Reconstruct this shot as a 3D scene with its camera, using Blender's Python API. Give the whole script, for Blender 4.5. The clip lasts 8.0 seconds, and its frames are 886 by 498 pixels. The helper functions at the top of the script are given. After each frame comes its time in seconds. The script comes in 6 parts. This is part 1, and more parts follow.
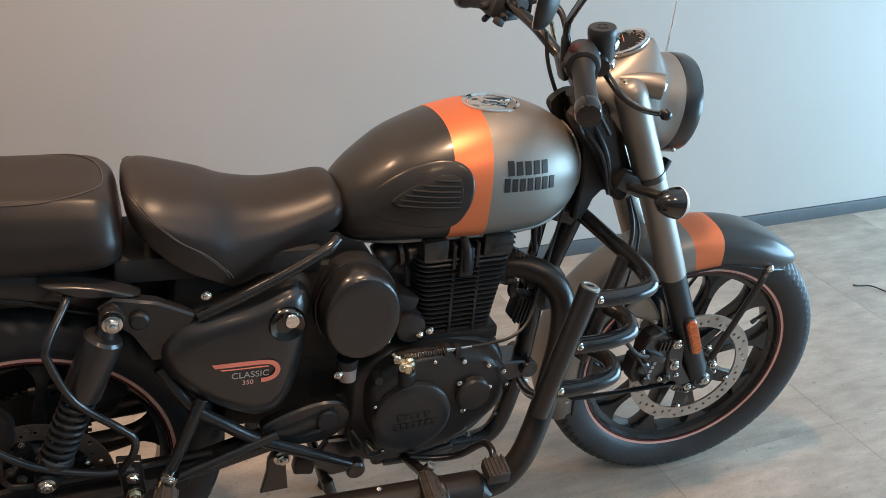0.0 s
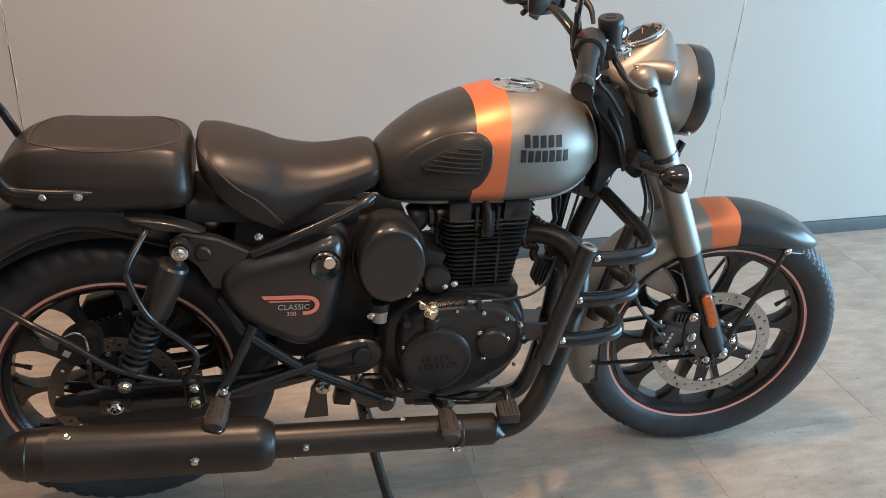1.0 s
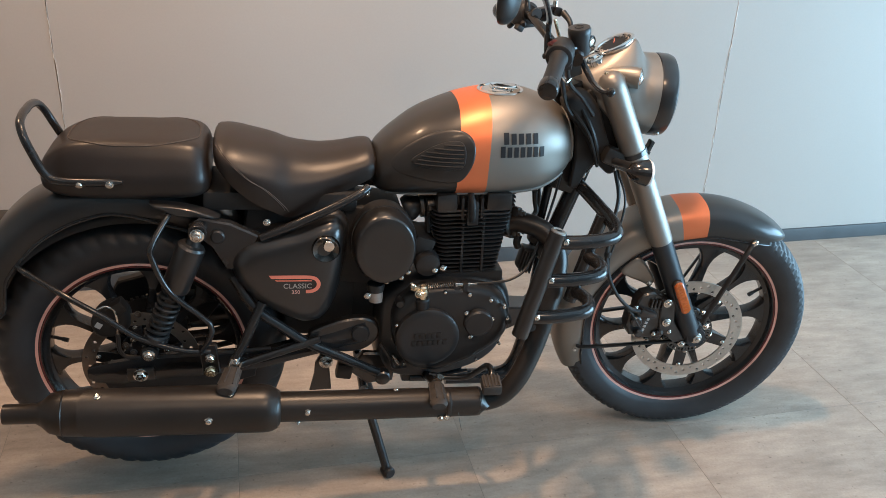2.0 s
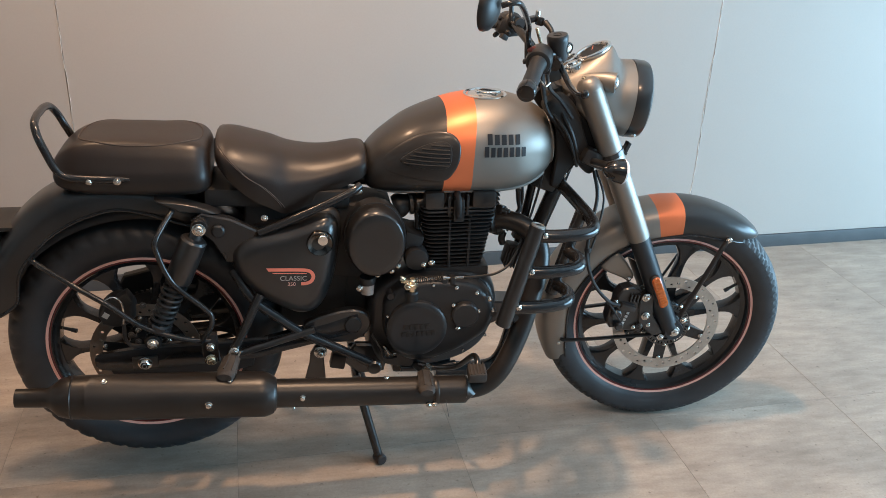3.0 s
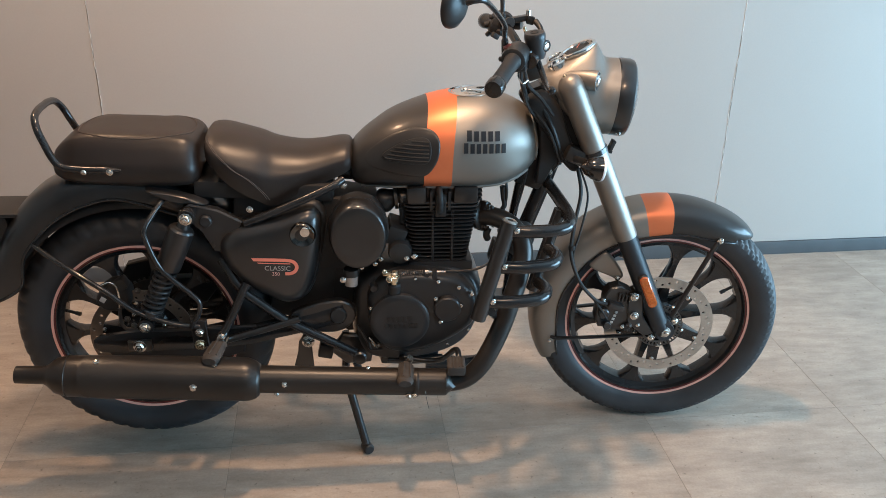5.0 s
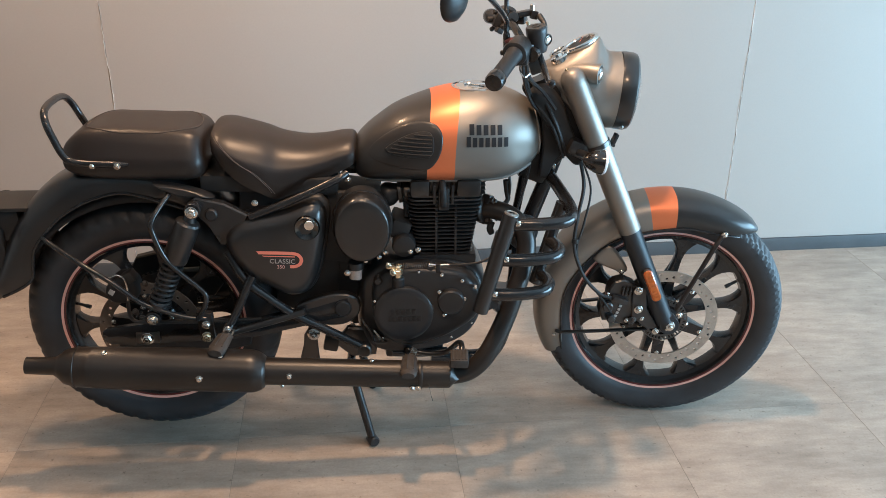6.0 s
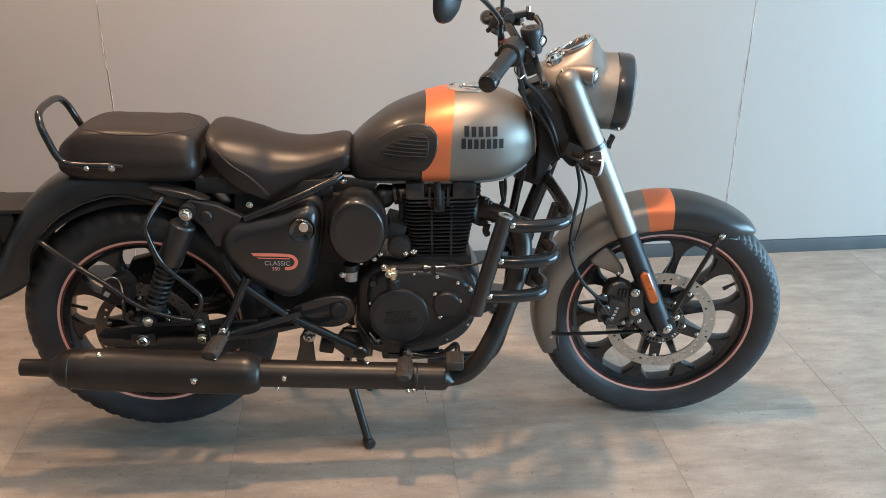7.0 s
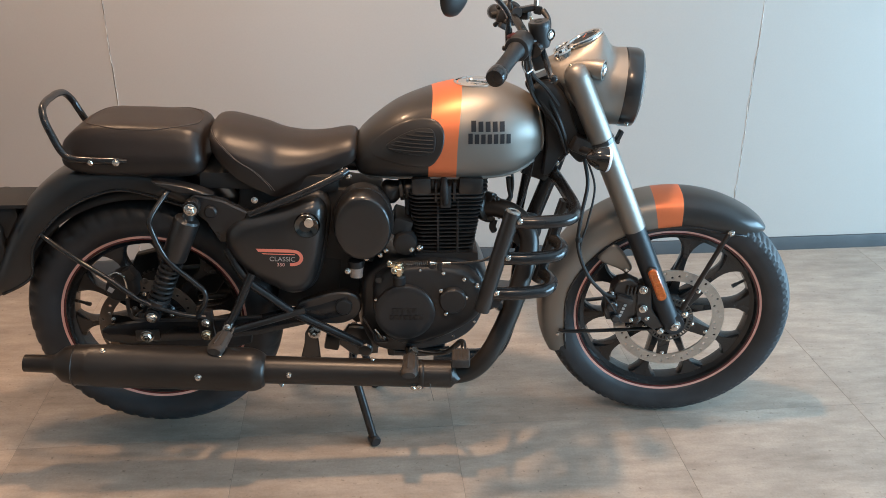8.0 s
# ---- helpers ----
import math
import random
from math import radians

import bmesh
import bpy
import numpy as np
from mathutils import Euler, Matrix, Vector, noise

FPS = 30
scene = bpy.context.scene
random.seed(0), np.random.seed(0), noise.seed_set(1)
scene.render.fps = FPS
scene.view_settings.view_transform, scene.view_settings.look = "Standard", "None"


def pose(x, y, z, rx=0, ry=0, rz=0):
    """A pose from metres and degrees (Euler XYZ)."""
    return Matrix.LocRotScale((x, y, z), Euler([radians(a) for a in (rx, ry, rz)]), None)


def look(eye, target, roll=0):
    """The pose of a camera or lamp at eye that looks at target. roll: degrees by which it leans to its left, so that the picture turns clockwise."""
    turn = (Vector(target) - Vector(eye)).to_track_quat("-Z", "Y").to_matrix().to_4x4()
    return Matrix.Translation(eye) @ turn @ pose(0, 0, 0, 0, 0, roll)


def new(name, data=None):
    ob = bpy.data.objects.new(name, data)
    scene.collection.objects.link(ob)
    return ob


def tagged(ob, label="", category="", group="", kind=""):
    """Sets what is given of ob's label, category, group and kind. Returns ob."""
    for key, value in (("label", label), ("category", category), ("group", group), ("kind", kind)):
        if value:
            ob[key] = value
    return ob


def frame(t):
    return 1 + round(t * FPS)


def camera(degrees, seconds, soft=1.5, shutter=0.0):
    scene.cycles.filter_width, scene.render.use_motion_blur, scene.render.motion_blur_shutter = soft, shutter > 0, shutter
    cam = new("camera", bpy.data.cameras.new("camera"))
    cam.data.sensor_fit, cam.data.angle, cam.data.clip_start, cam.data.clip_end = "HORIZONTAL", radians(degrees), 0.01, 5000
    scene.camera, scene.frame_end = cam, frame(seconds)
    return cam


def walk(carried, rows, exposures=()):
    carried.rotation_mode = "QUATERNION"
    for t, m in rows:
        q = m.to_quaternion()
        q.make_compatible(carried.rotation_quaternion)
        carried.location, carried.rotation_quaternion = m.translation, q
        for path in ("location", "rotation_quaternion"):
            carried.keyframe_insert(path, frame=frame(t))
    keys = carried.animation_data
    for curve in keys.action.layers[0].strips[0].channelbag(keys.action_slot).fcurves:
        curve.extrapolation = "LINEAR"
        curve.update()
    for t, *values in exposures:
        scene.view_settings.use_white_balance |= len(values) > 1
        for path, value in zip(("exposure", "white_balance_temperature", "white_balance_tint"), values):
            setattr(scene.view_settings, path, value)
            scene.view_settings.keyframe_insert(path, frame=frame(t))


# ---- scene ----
cam = camera(54.0, 8.0, soft=0.6)
PATH = [
    (0, (-0.525, -1.38, 1.473), (0.179, 0.248, 0.548), 4.8),
    (0.5, (-0.512, -1.519, 1.491), (0.054, 0.16, 0.564), 3.7),
    (1, (-0.421, -1.671, 1.493), (0.023, 0.052, 0.579), 3.5),
    (1.5, (-0.364, -1.784, 1.508), (0.005, -0.035, 0.61), 2.7),
    (2, (-0.36, -1.907, 1.519), (0.001, -0.144, 0.647), 2.5),
    (3.5, (-0.306, -2.065, 1.524), (0.025, -0.275, 0.697), 2.2),
    (4, (-0.23, -2.08, 1.525), (0.025, -0.276, 0.701), 1.4),
    (4.5, (-0.156, -2.1, 1.524), (0.048, -0.291, 0.696), 1.2),
    (6, (-0.067, -2.146, 1.51), (0.059, -0.33, 0.681), 0.5),
    (6.5, (-0.059, -2.145, 1.509), (0.058, -0.328, 0.683), 0.3),
    (7, (-0.037, -2.141, 1.508), (0.073, -0.322, 0.682), 0.3),
    (7.5, (-0.037, -2.141, 1.504), (0.073, -0.326, 0.672), 0.2),
    (8, (-0.04, -2.124, 1.498), (0.059, -0.308, 0.666), 0.3),
]
walk(cam, [(t, look(eye, target, roll)) for t, eye, target, roll in PATH],
     exposures=[(0, -0.02), (1, 0.11), (2, 0.15), (4.5, 0.13), (6, 0.23), (8, 0.20)])

# ---- world, sun, large lights ----
world = bpy.data.worlds.new("showroom_world")
world.use_nodes = True
scene.world = world
_wn = world.node_tree.nodes
_sky = _wn.new("ShaderNodeTexSky")
_sky.sky_type = 'NISHITA'
_sky.sun_disc = False
_sky.sun_elevation, _sky.sun_rotation = radians(50), radians(250)
_wn["Background"].inputs[1].default_value = 0.12
world.node_tree.links.new(_sky.outputs[0], _wn["Background"].inputs[0])

sun = new("sun", bpy.data.lights.new("sun", 'SUN'))
sun.data.energy, sun.data.angle, sun.data.color = 2.5, radians(0.5), (1.0, 0.95, 0.88)
sun.matrix_world = look((-6, 3, 9), (0, 0, 0))


def area_lamp(name, eye, target, sx, sy, watts, colour):
    d = bpy.data.lights.new(name, 'AREA')
    d.shape, d.size, d.size_y, d.energy, d.color = 'RECTANGLE', sx, sy, watts, colour
    ob = new(name, d)
    ob.matrix_world = look(eye, target)
    return ob


WARM = (1.0, 0.625, 0.38)
COOL = (0.41, 0.73, 1.0)
area_lamp("window_light", (4.25, -1.20, 0.90), (0, -1.20, 0.80), 4.0, 1.6, 322, COOL)
# Unseen lamps; the first is added only to brighten the left wall.
DOWNLIGHTS = ((-1.38, 0.53, 20.5, 0.2), (-0.05, -0.15, 40, 0.13), (-0.55, -1.75, 5, 0.3), (0.45, -1.75, 16.5, 0.3))
for lx, ly, watts, wide in DOWNLIGHTS:
    area_lamp("ceiling_light_glow", (lx, ly, 2.80), (lx, ly, 0), wide, wide, watts, WARM)


# ---- materials ----
def material(name, colour, rough=0.5, metal=0.0, grain=0.0, grain_scale=300.0, spread=0.12, blotch=6.0,
             bump=0.0, coat=0.0, spec=0.5, rough_spread=0.06, stretch=(1, 1, 1), trans=0.0, ior=1.45):
    m = bpy.data.materials.new(name)
    m.use_nodes = True
    nt = m.node_tree
    n, l = nt.nodes, nt.links
    b = n["Principled BSDF"]
    tc = n.new("ShaderNodeTexCoord")
    mp = n.new("ShaderNodeMapping")
    mp.inputs["Scale"].default_value = stretch
    l.new(tc.outputs["Object"], mp.inputs["Vector"])
    big = n.new("ShaderNodeTexNoise")
    big.inputs["Scale"].default_value, big.inputs["Detail"].default_value = blotch, 5.0
    fine = n.new("ShaderNodeTexNoise")
    fine.inputs["Scale"].default_value, fine.inputs["Detail"].default_value = grain_scale, 3.0
    l.new(mp.outputs[0], big.inputs["Vector"])
    l.new(mp.outputs[0], fine.inputs["Vector"])
    r = n.new("ShaderNodeValToRGB")
    c = Vector(colour)
    r.color_ramp.elements[0].position, r.color_ramp.elements[1].position = 0.3, 0.7
    r.color_ramp.elements[0].color = (*(c * (1 - spread)), 1)
    r.color_ramp.elements[1].color = (*(c * (1 + spread)), 1)
    l.new(big.outputs[0], r.inputs[0])
    mix = n.new("ShaderNodeMix")
    mix.data_type, mix.blend_type = 'RGBA', 'MULTIPLY'
    mix.inputs[0].default_value = grain
    l.new(r.outputs[0], mix.inputs[6])
    l.new(fine.outputs[0], mix.inputs[7])
    l.new(mix.outputs[2], b.inputs["Base Color"])
    rr = n.new("ShaderNodeMapRange")
    rr.inputs[3].default_value, rr.inputs[4].default_value = rough - rough_spread, rough + rough_spread
    l.new(big.outputs[0], rr.inputs[0])
    l.new(rr.outputs[0], b.inputs["Roughness"])
    b.inputs["Metallic"].default_value = metal
    b.inputs["Coat Weight"].default_value = coat
    b.inputs["Coat Roughness"].default_value = 0.15
    b.inputs["Specular IOR Level"].default_value = spec
    b.inputs["Transmission Weight"].default_value = trans
    b.inputs["IOR"].default_value = ior
    if bump:
        bp = n.new("ShaderNodeBump")
        bp.inputs["Strength"].default_value, bp.inputs["Distance"].default_value = bump, 0.0006
        l.new(fine.outputs[0], bp.inputs["Height"])
        l.new(bp.outputs[0], b.inputs["Normal"])
    return m


BLACK = material("satin_black_paint", (0.0155, 0.0151, 0.0153), 0.31, spread=0.2, blotch=9, coat=0.6)
# Satin black made lighter and bluer: the window's sheen is in the colour.
FORKSHEEN = material("fork_black_with_sheen", (0.025, 0.0285, 0.033), 0.40, metal=0.2, grain=0.15, grain_scale=900, spread=0.1)
FRAME = material("gloss_black_enamel", (0.0155, 0.0154, 0.0161), 0.22, spread=0.15, blotch=9, coat=0.2)
ENGINE = material("matt_black_engine_casting", (0.026, 0.026, 0.027), 0.3, grain=0.3, bump=0.25, grain_scale=900, spread=0.2)
EXHAUST = material("matt_black_exhaust", (0.02, 0.0165, 0.014), 0.35, grain=0.25, bump=0.12, grain_scale=700, spread=0.25)
# Slightly darker and duller than the moulded plastic.
DEEP = material("dull_black_plastic", (0.0155, 0.015, 0.015), 0.6)
PLASTIC = material("black_moulded_plastic", (0.0205, 0.0205, 0.021), 0.42, grain=0.3, bump=0.2, grain_scale=800)
TANKBLACK = material("charcoal_tank_paint", (0.0235, 0.0222, 0.0215), 0.36, metal=0.2, spread=0.1, coat=0.3)
GREY = material("gunmetal_silver_paint", (0.3, 0.277, 0.25), 0.45, metal=0.75, grain=0.15, grain_scale=1800, spread=0.05)
ORANGE = material("copper_orange_paint", (0.75, 0.205, 0.085), 0.4, metal=0.45, grain=0.12, grain_scale=1800, spread=0.05)
DARKRED = material("dark_red_pinstripe", (0.10, 0.012, 0.012), 0.4)
PINK = material("faded_red_pinstripe", (0.72, 0.4, 0.34), 0.5, spread=0.1)
LEATHER = material("black_brown_seat_leatherette", (0.021, 0.0157, 0.0135), 0.39, grain=0.3, bump=0.22, grain_scale=620, spread=0.12, blotch=12)
THREAD = material("grey_seat_thread", (0.085, 0.068, 0.058), 0.8)
RUBBER = material("tyre_rubber", (0.033, 0.035, 0.0385), 0.5, grain=0.3, bump=0.3, grain_scale=500, spread=0.25, blotch=14)
PEGRUBBER = material("worn_peg_rubber", (0.052, 0.044, 0.038), 0.8, grain=0.4, bump=0.4, grain_scale=600, spread=0.3, blotch=60)
GRIP = material("grip_rubber", (0.016, 0.016, 0.017), 0.5, grain=0.3, bump=0.4, grain_scale=700)
CHROME = material("chrome", (0.78, 0.76, 0.73), 0.09, metal=1.0, spread=0.03, rough_spread=0.03)
ZINC = material("zinc_plated_bolt", (0.64, 0.62, 0.58), 0.20, metal=1.0, spread=0.15, blotch=120)
BRASS = material("brass_plated_fitting", (0.74, 0.66, 0.50), 0.25, metal=1.0, spread=0.15, blotch=120)
STEEL = material("drilled_disc_steel", (0.52, 0.49, 0.45), 0.38, metal=0.85, grain=0.2, grain_scale=200, spread=0.1, blotch=25)
# Disc steel with the rear wheel's shade put into its colour.
SHADESTEEL = material("shaded_disc_steel", (0.17, 0.14, 0.115), 0.45, metal=0.7, grain=0.2, grain_scale=200, spread=0.15, blotch=25)
DARKSTEEL = material("dark_steel", (0.10, 0.095, 0.09), 0.42, metal=0.8)
DARKCHROME = material("black_chrome_bar", (0.10, 0.095, 0.09), 0.16, metal=1.0)
REFLECT = material("orange_reflector", (0.60, 0.125, 0.02), 0.2, coat=0.6, grain=0.35, grain_scale=350, spread=0.2, blotch=90)
SMOKE = material("smoked_lens", (0.012, 0.010, 0.009), 0.06, coat=1.0)
WHITELENS = material("clear_lens_edge", (0.8, 0.81, 0.82), 0.15, coat=0.6)
REDPAINT = material("red_switch", (0.085, 0.013, 0.012), 0.4)
DECALGREY = material("pale_grey_decal", (0.4, 0.38, 0.36), 0.5)
DECALRED = material("coral_red_decal", (0.85, 0.24, 0.16), 0.45)
BADGE = material("dark_badge_lettering", (0.014, 0.014, 0.016), 0.4)
CAST = material("faint_cast_relief", (0.014, 0.0135, 0.0135), 0.38)
RESERVOIR = material("dark_grey_cast_reservoir", (0.030, 0.031, 0.033), 0.35, metal=0.3, spread=0.1)
HOSE = material("grey_brown_rubber_cap", (0.3, 0.26, 0.235), 0.6, spread=0.2, blotch=60)
GLASS = material("headlamp_glass", (0.9, 0.92, 0.93), 0.03, trans=1.0, spread=0.0, rough_spread=0.0)
DIAL = material("dial_face", (0.012, 0.012, 0.013), 0.3, spec=0.08)
WALLPAINT = material("off_white_wall_paint", (0.432, 0.386, 0.345), 0.62, grain=0.06, bump=0.12, grain_scale=160, spread=0.03, blotch=1.3)
GREYWALL = material("unseen_wall_grey", (0.17, 0.162, 0.155), 0.6, spread=0.06, blotch=1.5)
PLASTER = material("bare_white_filler", (0.74, 0.71, 0.67), 0.8, spread=0.06, blotch=40)
CEILPAINT = material("white_ceiling_paint", (0.72, 0.71, 0.7), 0.7, spread=0.02)
SKIRT = material("dark_grey_skirting", (0.06, 0.064, 0.067), 0.6, spread=0.15, blotch=8, grain=0.1)
GROUT = material("floor_grout", (0.22, 0.19, 0.165), 0.85)
ALU = material("window_aluminium", (0.30, 0.30, 0.31), 0.35, metal=0.9)


def floor_material():
    m = material("streaked_cement_look_tile", (0.43, 0.362, 0.302), 0.50, grain=0.28, grain_scale=140, spread=0.10, blotch=2.6, bump=0.1, rough_spread=0.12)
    n, l = m.node_tree.nodes, m.node_tree.links
    b = n["Principled BSDF"]
    base = b.inputs["Base Color"].links[0].from_socket
    info = n.new("ShaderNodeObjectInfo")
    geo = n.new("ShaderNodeNewGeometry")
    mp = n.new("ShaderNodeMapping")
    mp.inputs["Scale"].default_value = (1.7, 2.9, 1.0)
    l.new(geo.outputs["Position"], mp.inputs["Vector"])
    add = n.new("ShaderNodeVectorMath")
    add.operation = 'ADD'
    l.new(mp.outputs[0], add.inputs[0])
    l.new(info.outputs["Random"], add.inputs[1])
    streak = n.new("ShaderNodeTexNoise")
    streak.inputs["Scale"].default_value, streak.inputs["Detail"].default_value, streak.inputs["Roughness"].default_value = 1.6, 6.0, 0.62
    l.new(add.outputs[0], streak.inputs["Vector"])
    cr = n.new("ShaderNodeValToRGB")
    cr.color_ramp.elements[0].position, cr.color_ramp.elements[1].position = 0.34, 0.68
    cr.color_ramp.elements[0].color, cr.color_ramp.elements[1].color = (0.84, 0.825, 0.81, 1), (1.18, 1.17, 1.155, 1)
    l.new(streak.outputs[0], cr.inputs[0])
    mx = n.new("ShaderNodeMix")
    mx.data_type, mx.blend_type = 'RGBA', 'MULTIPLY'
    mx.inputs[0].default_value = 1.0
    l.new(base, mx.inputs[6])
    l.new(cr.outputs[0], mx.inputs[7])
    # mottling of the cement look: clouds a hand wide, then small dark specks
    cloud = n.new("ShaderNodeTexNoise")
    cloud.inputs["Scale"].default_value, cloud.inputs["Detail"].default_value, cloud.inputs["Roughness"].default_value = 7.0, 8.0, 0.68
    cm = n.new("ShaderNodeMapping")
    cm.inputs["Scale"].default_value = (0.55, 1.25, 1.0)
    l.new(add.outputs[0], cm.inputs["Vector"])
    l.new(cm.outputs[0], cloud.inputs["Vector"])
    cc = n.new("ShaderNodeValToRGB")
    cc.color_ramp.elements[0].position, cc.color_ramp.elements[1].position = 0.32, 0.66
    cc.color_ramp.elements[0].color, cc.color_ramp.elements[1].color = (0.72, 0.70, 0.68, 1), (1.17, 1.16, 1.15, 1)
    l.new(cloud.outputs[0], cc.inputs[0])
    mc = n.new("ShaderNodeMix")
    mc.data_type, mc.blend_type = 'RGBA', 'MULTIPLY'
    mc.inputs[0].default_value = 0.75
    l.new(mx.outputs[2], mc.inputs[6])
    l.new(cc.outputs[0], mc.inputs[7])
    mx = mc
    spot = n.new("ShaderNodeTexNoise")
    spot.inputs["Scale"].default_value, spot.inputs["Detail"].default_value = 62.0, 5.0
    l.new(geo.outputs["Position"], spot.inputs["Vector"])
    sr = n.new("ShaderNodeValToRGB")
    sr.color_ramp.elements[0].position, sr.color_ramp.elements[1].position = 0.27, 0.36
    sr.color_ramp.elements[0].color, sr.color_ramp.elements[1].color = (0.55, 0.52, 0.50, 1), (1, 1, 1, 1)
    l.new(spot.outputs[0], sr.inputs[0])
    m2 = n.new("ShaderNodeMix")
    m2.data_type, m2.blend_type = 'RGBA', 'MULTIPLY'
    m2.inputs[0].default_value = 0.8
    l.new(mx.outputs[2], m2.inputs[6])
    l.new(sr.outputs[0], m2.inputs[7])
    l.new(m2.outputs[2], b.inputs["Base Color"])
    return m


TILE = floor_material()


# ---- mesh builders ----
def spline(pts, sub=8, closed=False):
    """Catmull-Rom through the points."""
    p = [np.array(q, float) for q in pts]
    n = len(p)
    if n < 3 and not closed:
        return [p[0] + (p[-1] - p[0]) * i / sub for i in range(sub + 1)]
    out = []
    for i in range(n if closed else n - 1):
        a = p[(i - 1) % n] if closed or i > 0 else 2 * p[0] - p[1]
        b, c = p[i], p[(i + 1) % n]
        d = p[(i + 2) % n] if closed or i + 2 < n else 2 * p[-1] - p[-2]
        for k in range(sub):
            t = k / sub
            out.append(0.5 * (2 * b + (c - a) * t + (2 * a - 5 * b + 4 * c - d) * t * t + (3 * b - a - 3 * c + d) * t ** 3))
    if not closed:
        out.append(p[-1])
    return out


def curve_at(keys, x):
    """Smooth value from rows of (x, value), by Catmull-Rom slopes."""
    xs = [k[0] for k in keys]
    if x <= xs[0]:
        return keys[0][1]
    if x >= xs[-1]:
        return keys[-1][1]
    i = max(j for j in range(len(xs)) if xs[j] <= x)
    i = min(i, len(xs) - 2)

    def slope(j):
        a, b = max(j - 1, 0), min(j + 1, len(xs) - 1)
        return (keys[b][1] - keys[a][1]) / (xs[b] - xs[a])
    h = xs[i + 1] - xs[i]
    t = (x - xs[i]) / h
    v0, v1, m0, m1 = keys[i][1], keys[i + 1][1], slope(i) * h, slope(i + 1) * h
    return (2 * t ** 3 - 3 * t * t + 1) * v0 + (t ** 3 - 2 * t * t + t) * m0 + (3 * t * t - 2 * t ** 3) * v1 + (t ** 3 - t * t) * m1


def basis_for(d):
    d = np.array(d, float)
    d = d / np.linalg.norm(d)
    a = np.array((0.0, 0.0, 1.0)) if abs(d[2]) < 0.9 else np.array((1.0, 0.0, 0.0))
    u = np.cross(d, a)
    u /= np.linalg.norm(u)
    return d, u, np.cross(d, u)


class Build:
    """Gathers vertices and faces of one mesh."""

    def __init__(self):
        self.v, self.f, self.m = [], [], []

    def add(self, verts, faces, mi=0):
        o = len(self.v)
        self.v += [tuple(map(float, q)) for q in verts]
        self.f += [tuple(i + o for i in f) for f in faces]
        self.m += [mi] * len(faces)
        return self

    def loft(self, rings, caps=True, closed=False, mats=None, open_ring=False):
        n, k = len(rings[0]), len(rings)
        verts = [q for r in rings for q in r]
        faces, ms = [], []
        for i in range(k if closed else k - 1):
            j = (i + 1) % k
            for a in range(n - 1 if open_ring else n):
                b = (a + 1) % n
                faces.append((i * n + a, i * n + b, j * n + b, j * n + a))
                ms.append(mats[i] if mats else 0)
        if caps and not closed:
            faces.append(tuple(reversed(range(n))))
            faces.append(tuple((k - 1) * n + a for a in range(n)))
            ms += [ms[0], ms[-1]]
        self.add(verts, faces)
        self.m[-len(ms):] = ms
        return self

    def tube(self, pts, r, n=12, sub=8, smooth=True, caps=True, closed=False, squash=1.0):
        path = spline(pts, sub, closed) if smooth else [np.array(p, float) for p in pts]
        k = len(path)
        rad = r if callable(r) else (lambda s: r)
        rings, u = [], None
        for i, p in enumerate(path):
            a = path[(i - 1) % k] if closed or i > 0 else p
            b = path[(i + 1) % k] if closed or i + 1 < k else p
            d = b - a
            d = d / (np.linalg.norm(d) or 1)
            if u is None:
                _, u, _ = basis_for(d)
            u = u - d * (u @ d)
            u /= np.linalg.norm(u)
            w = np.cross(d, u)
            rr = rad(i / max(k - 1, 1))
            rings.append([p + rr * (math.cos(2 * math.pi * a / n) * u + squash * math.sin(2 * math.pi * a / n) * w) for a in range(n)])
        return self.loft(rings, caps, closed)

    def lathe(self, profile, origin, axis, n=32, caps=True, closed=False, wob=None):
        """profile rows of (radius, height along the axis)."""
        d, u, w = basis_for(axis)
        o = np.array(origin, float)
        rings = []
        for r, h in profile:
            rings.append([o + d * h + max(r, 1e-5) * (math.cos(2 * math.pi * a / n) * u + math.sin(2 * math.pi * a / n) * w) for a in range(n)])
        return self.loft(rings, caps, closed)

    def plate(self, outline, y0, y1, bevel=0.003):
        """An outline in x and z, from y0 to y1, with bevelled rims."""
        o = np.array(outline, float)
        area = 0.5 * sum(o[i][0] * o[(i + 1) % len(o)][1] - o[(i + 1) % len(o)][0] * o[i][1] for i in range(len(o)))
        if area < 0:
            o = o[::-1]
        c = o.mean(0)
        n = len(o)
        nrm = []
        for i in range(n):
            e = o[(i + 1) % n] - o[i - 1]
            e = np.array((e[1], -e[0]))
            nrm.append(e / (np.linalg.norm(e) or 1))
        s = 1 if y1 > y0 else -1
        rings = []
        for y, ins in ((y0, bevel), (y0 + s * bevel, 0), (y1 - s * bevel, 0), (y1, bevel)):
            rings.append([(o[i][0] - nrm[i][0] * ins, y, o[i][1] - nrm[i][1] * ins) for i in range(n)])
        return self.loft(rings)

    def pillow(self, outline, y0, y1, rounding=0.03, sub=6, crown=0.0, smooth=True):
        """A domed cover: the outline at y0 bulges to y1, with rounded shoulders."""
        o = np.array(spline([(*q, 0) for q in outline], sub, True))[:, :2] if smooth else np.array(outline, float)
        c = 0.5 * (o.max(0) + o.min(0))
        size = min(o.max(0) - o.min(0)) / 2
        rings = []
        for k in range(7):
            a = k / 6 * math.pi / 2
            ins = rounding * (1 - math.cos(a)) / size
            y = y0 + (y1 - y0) * (0.35 + 0.65 * math.sin(a)) if k else y0
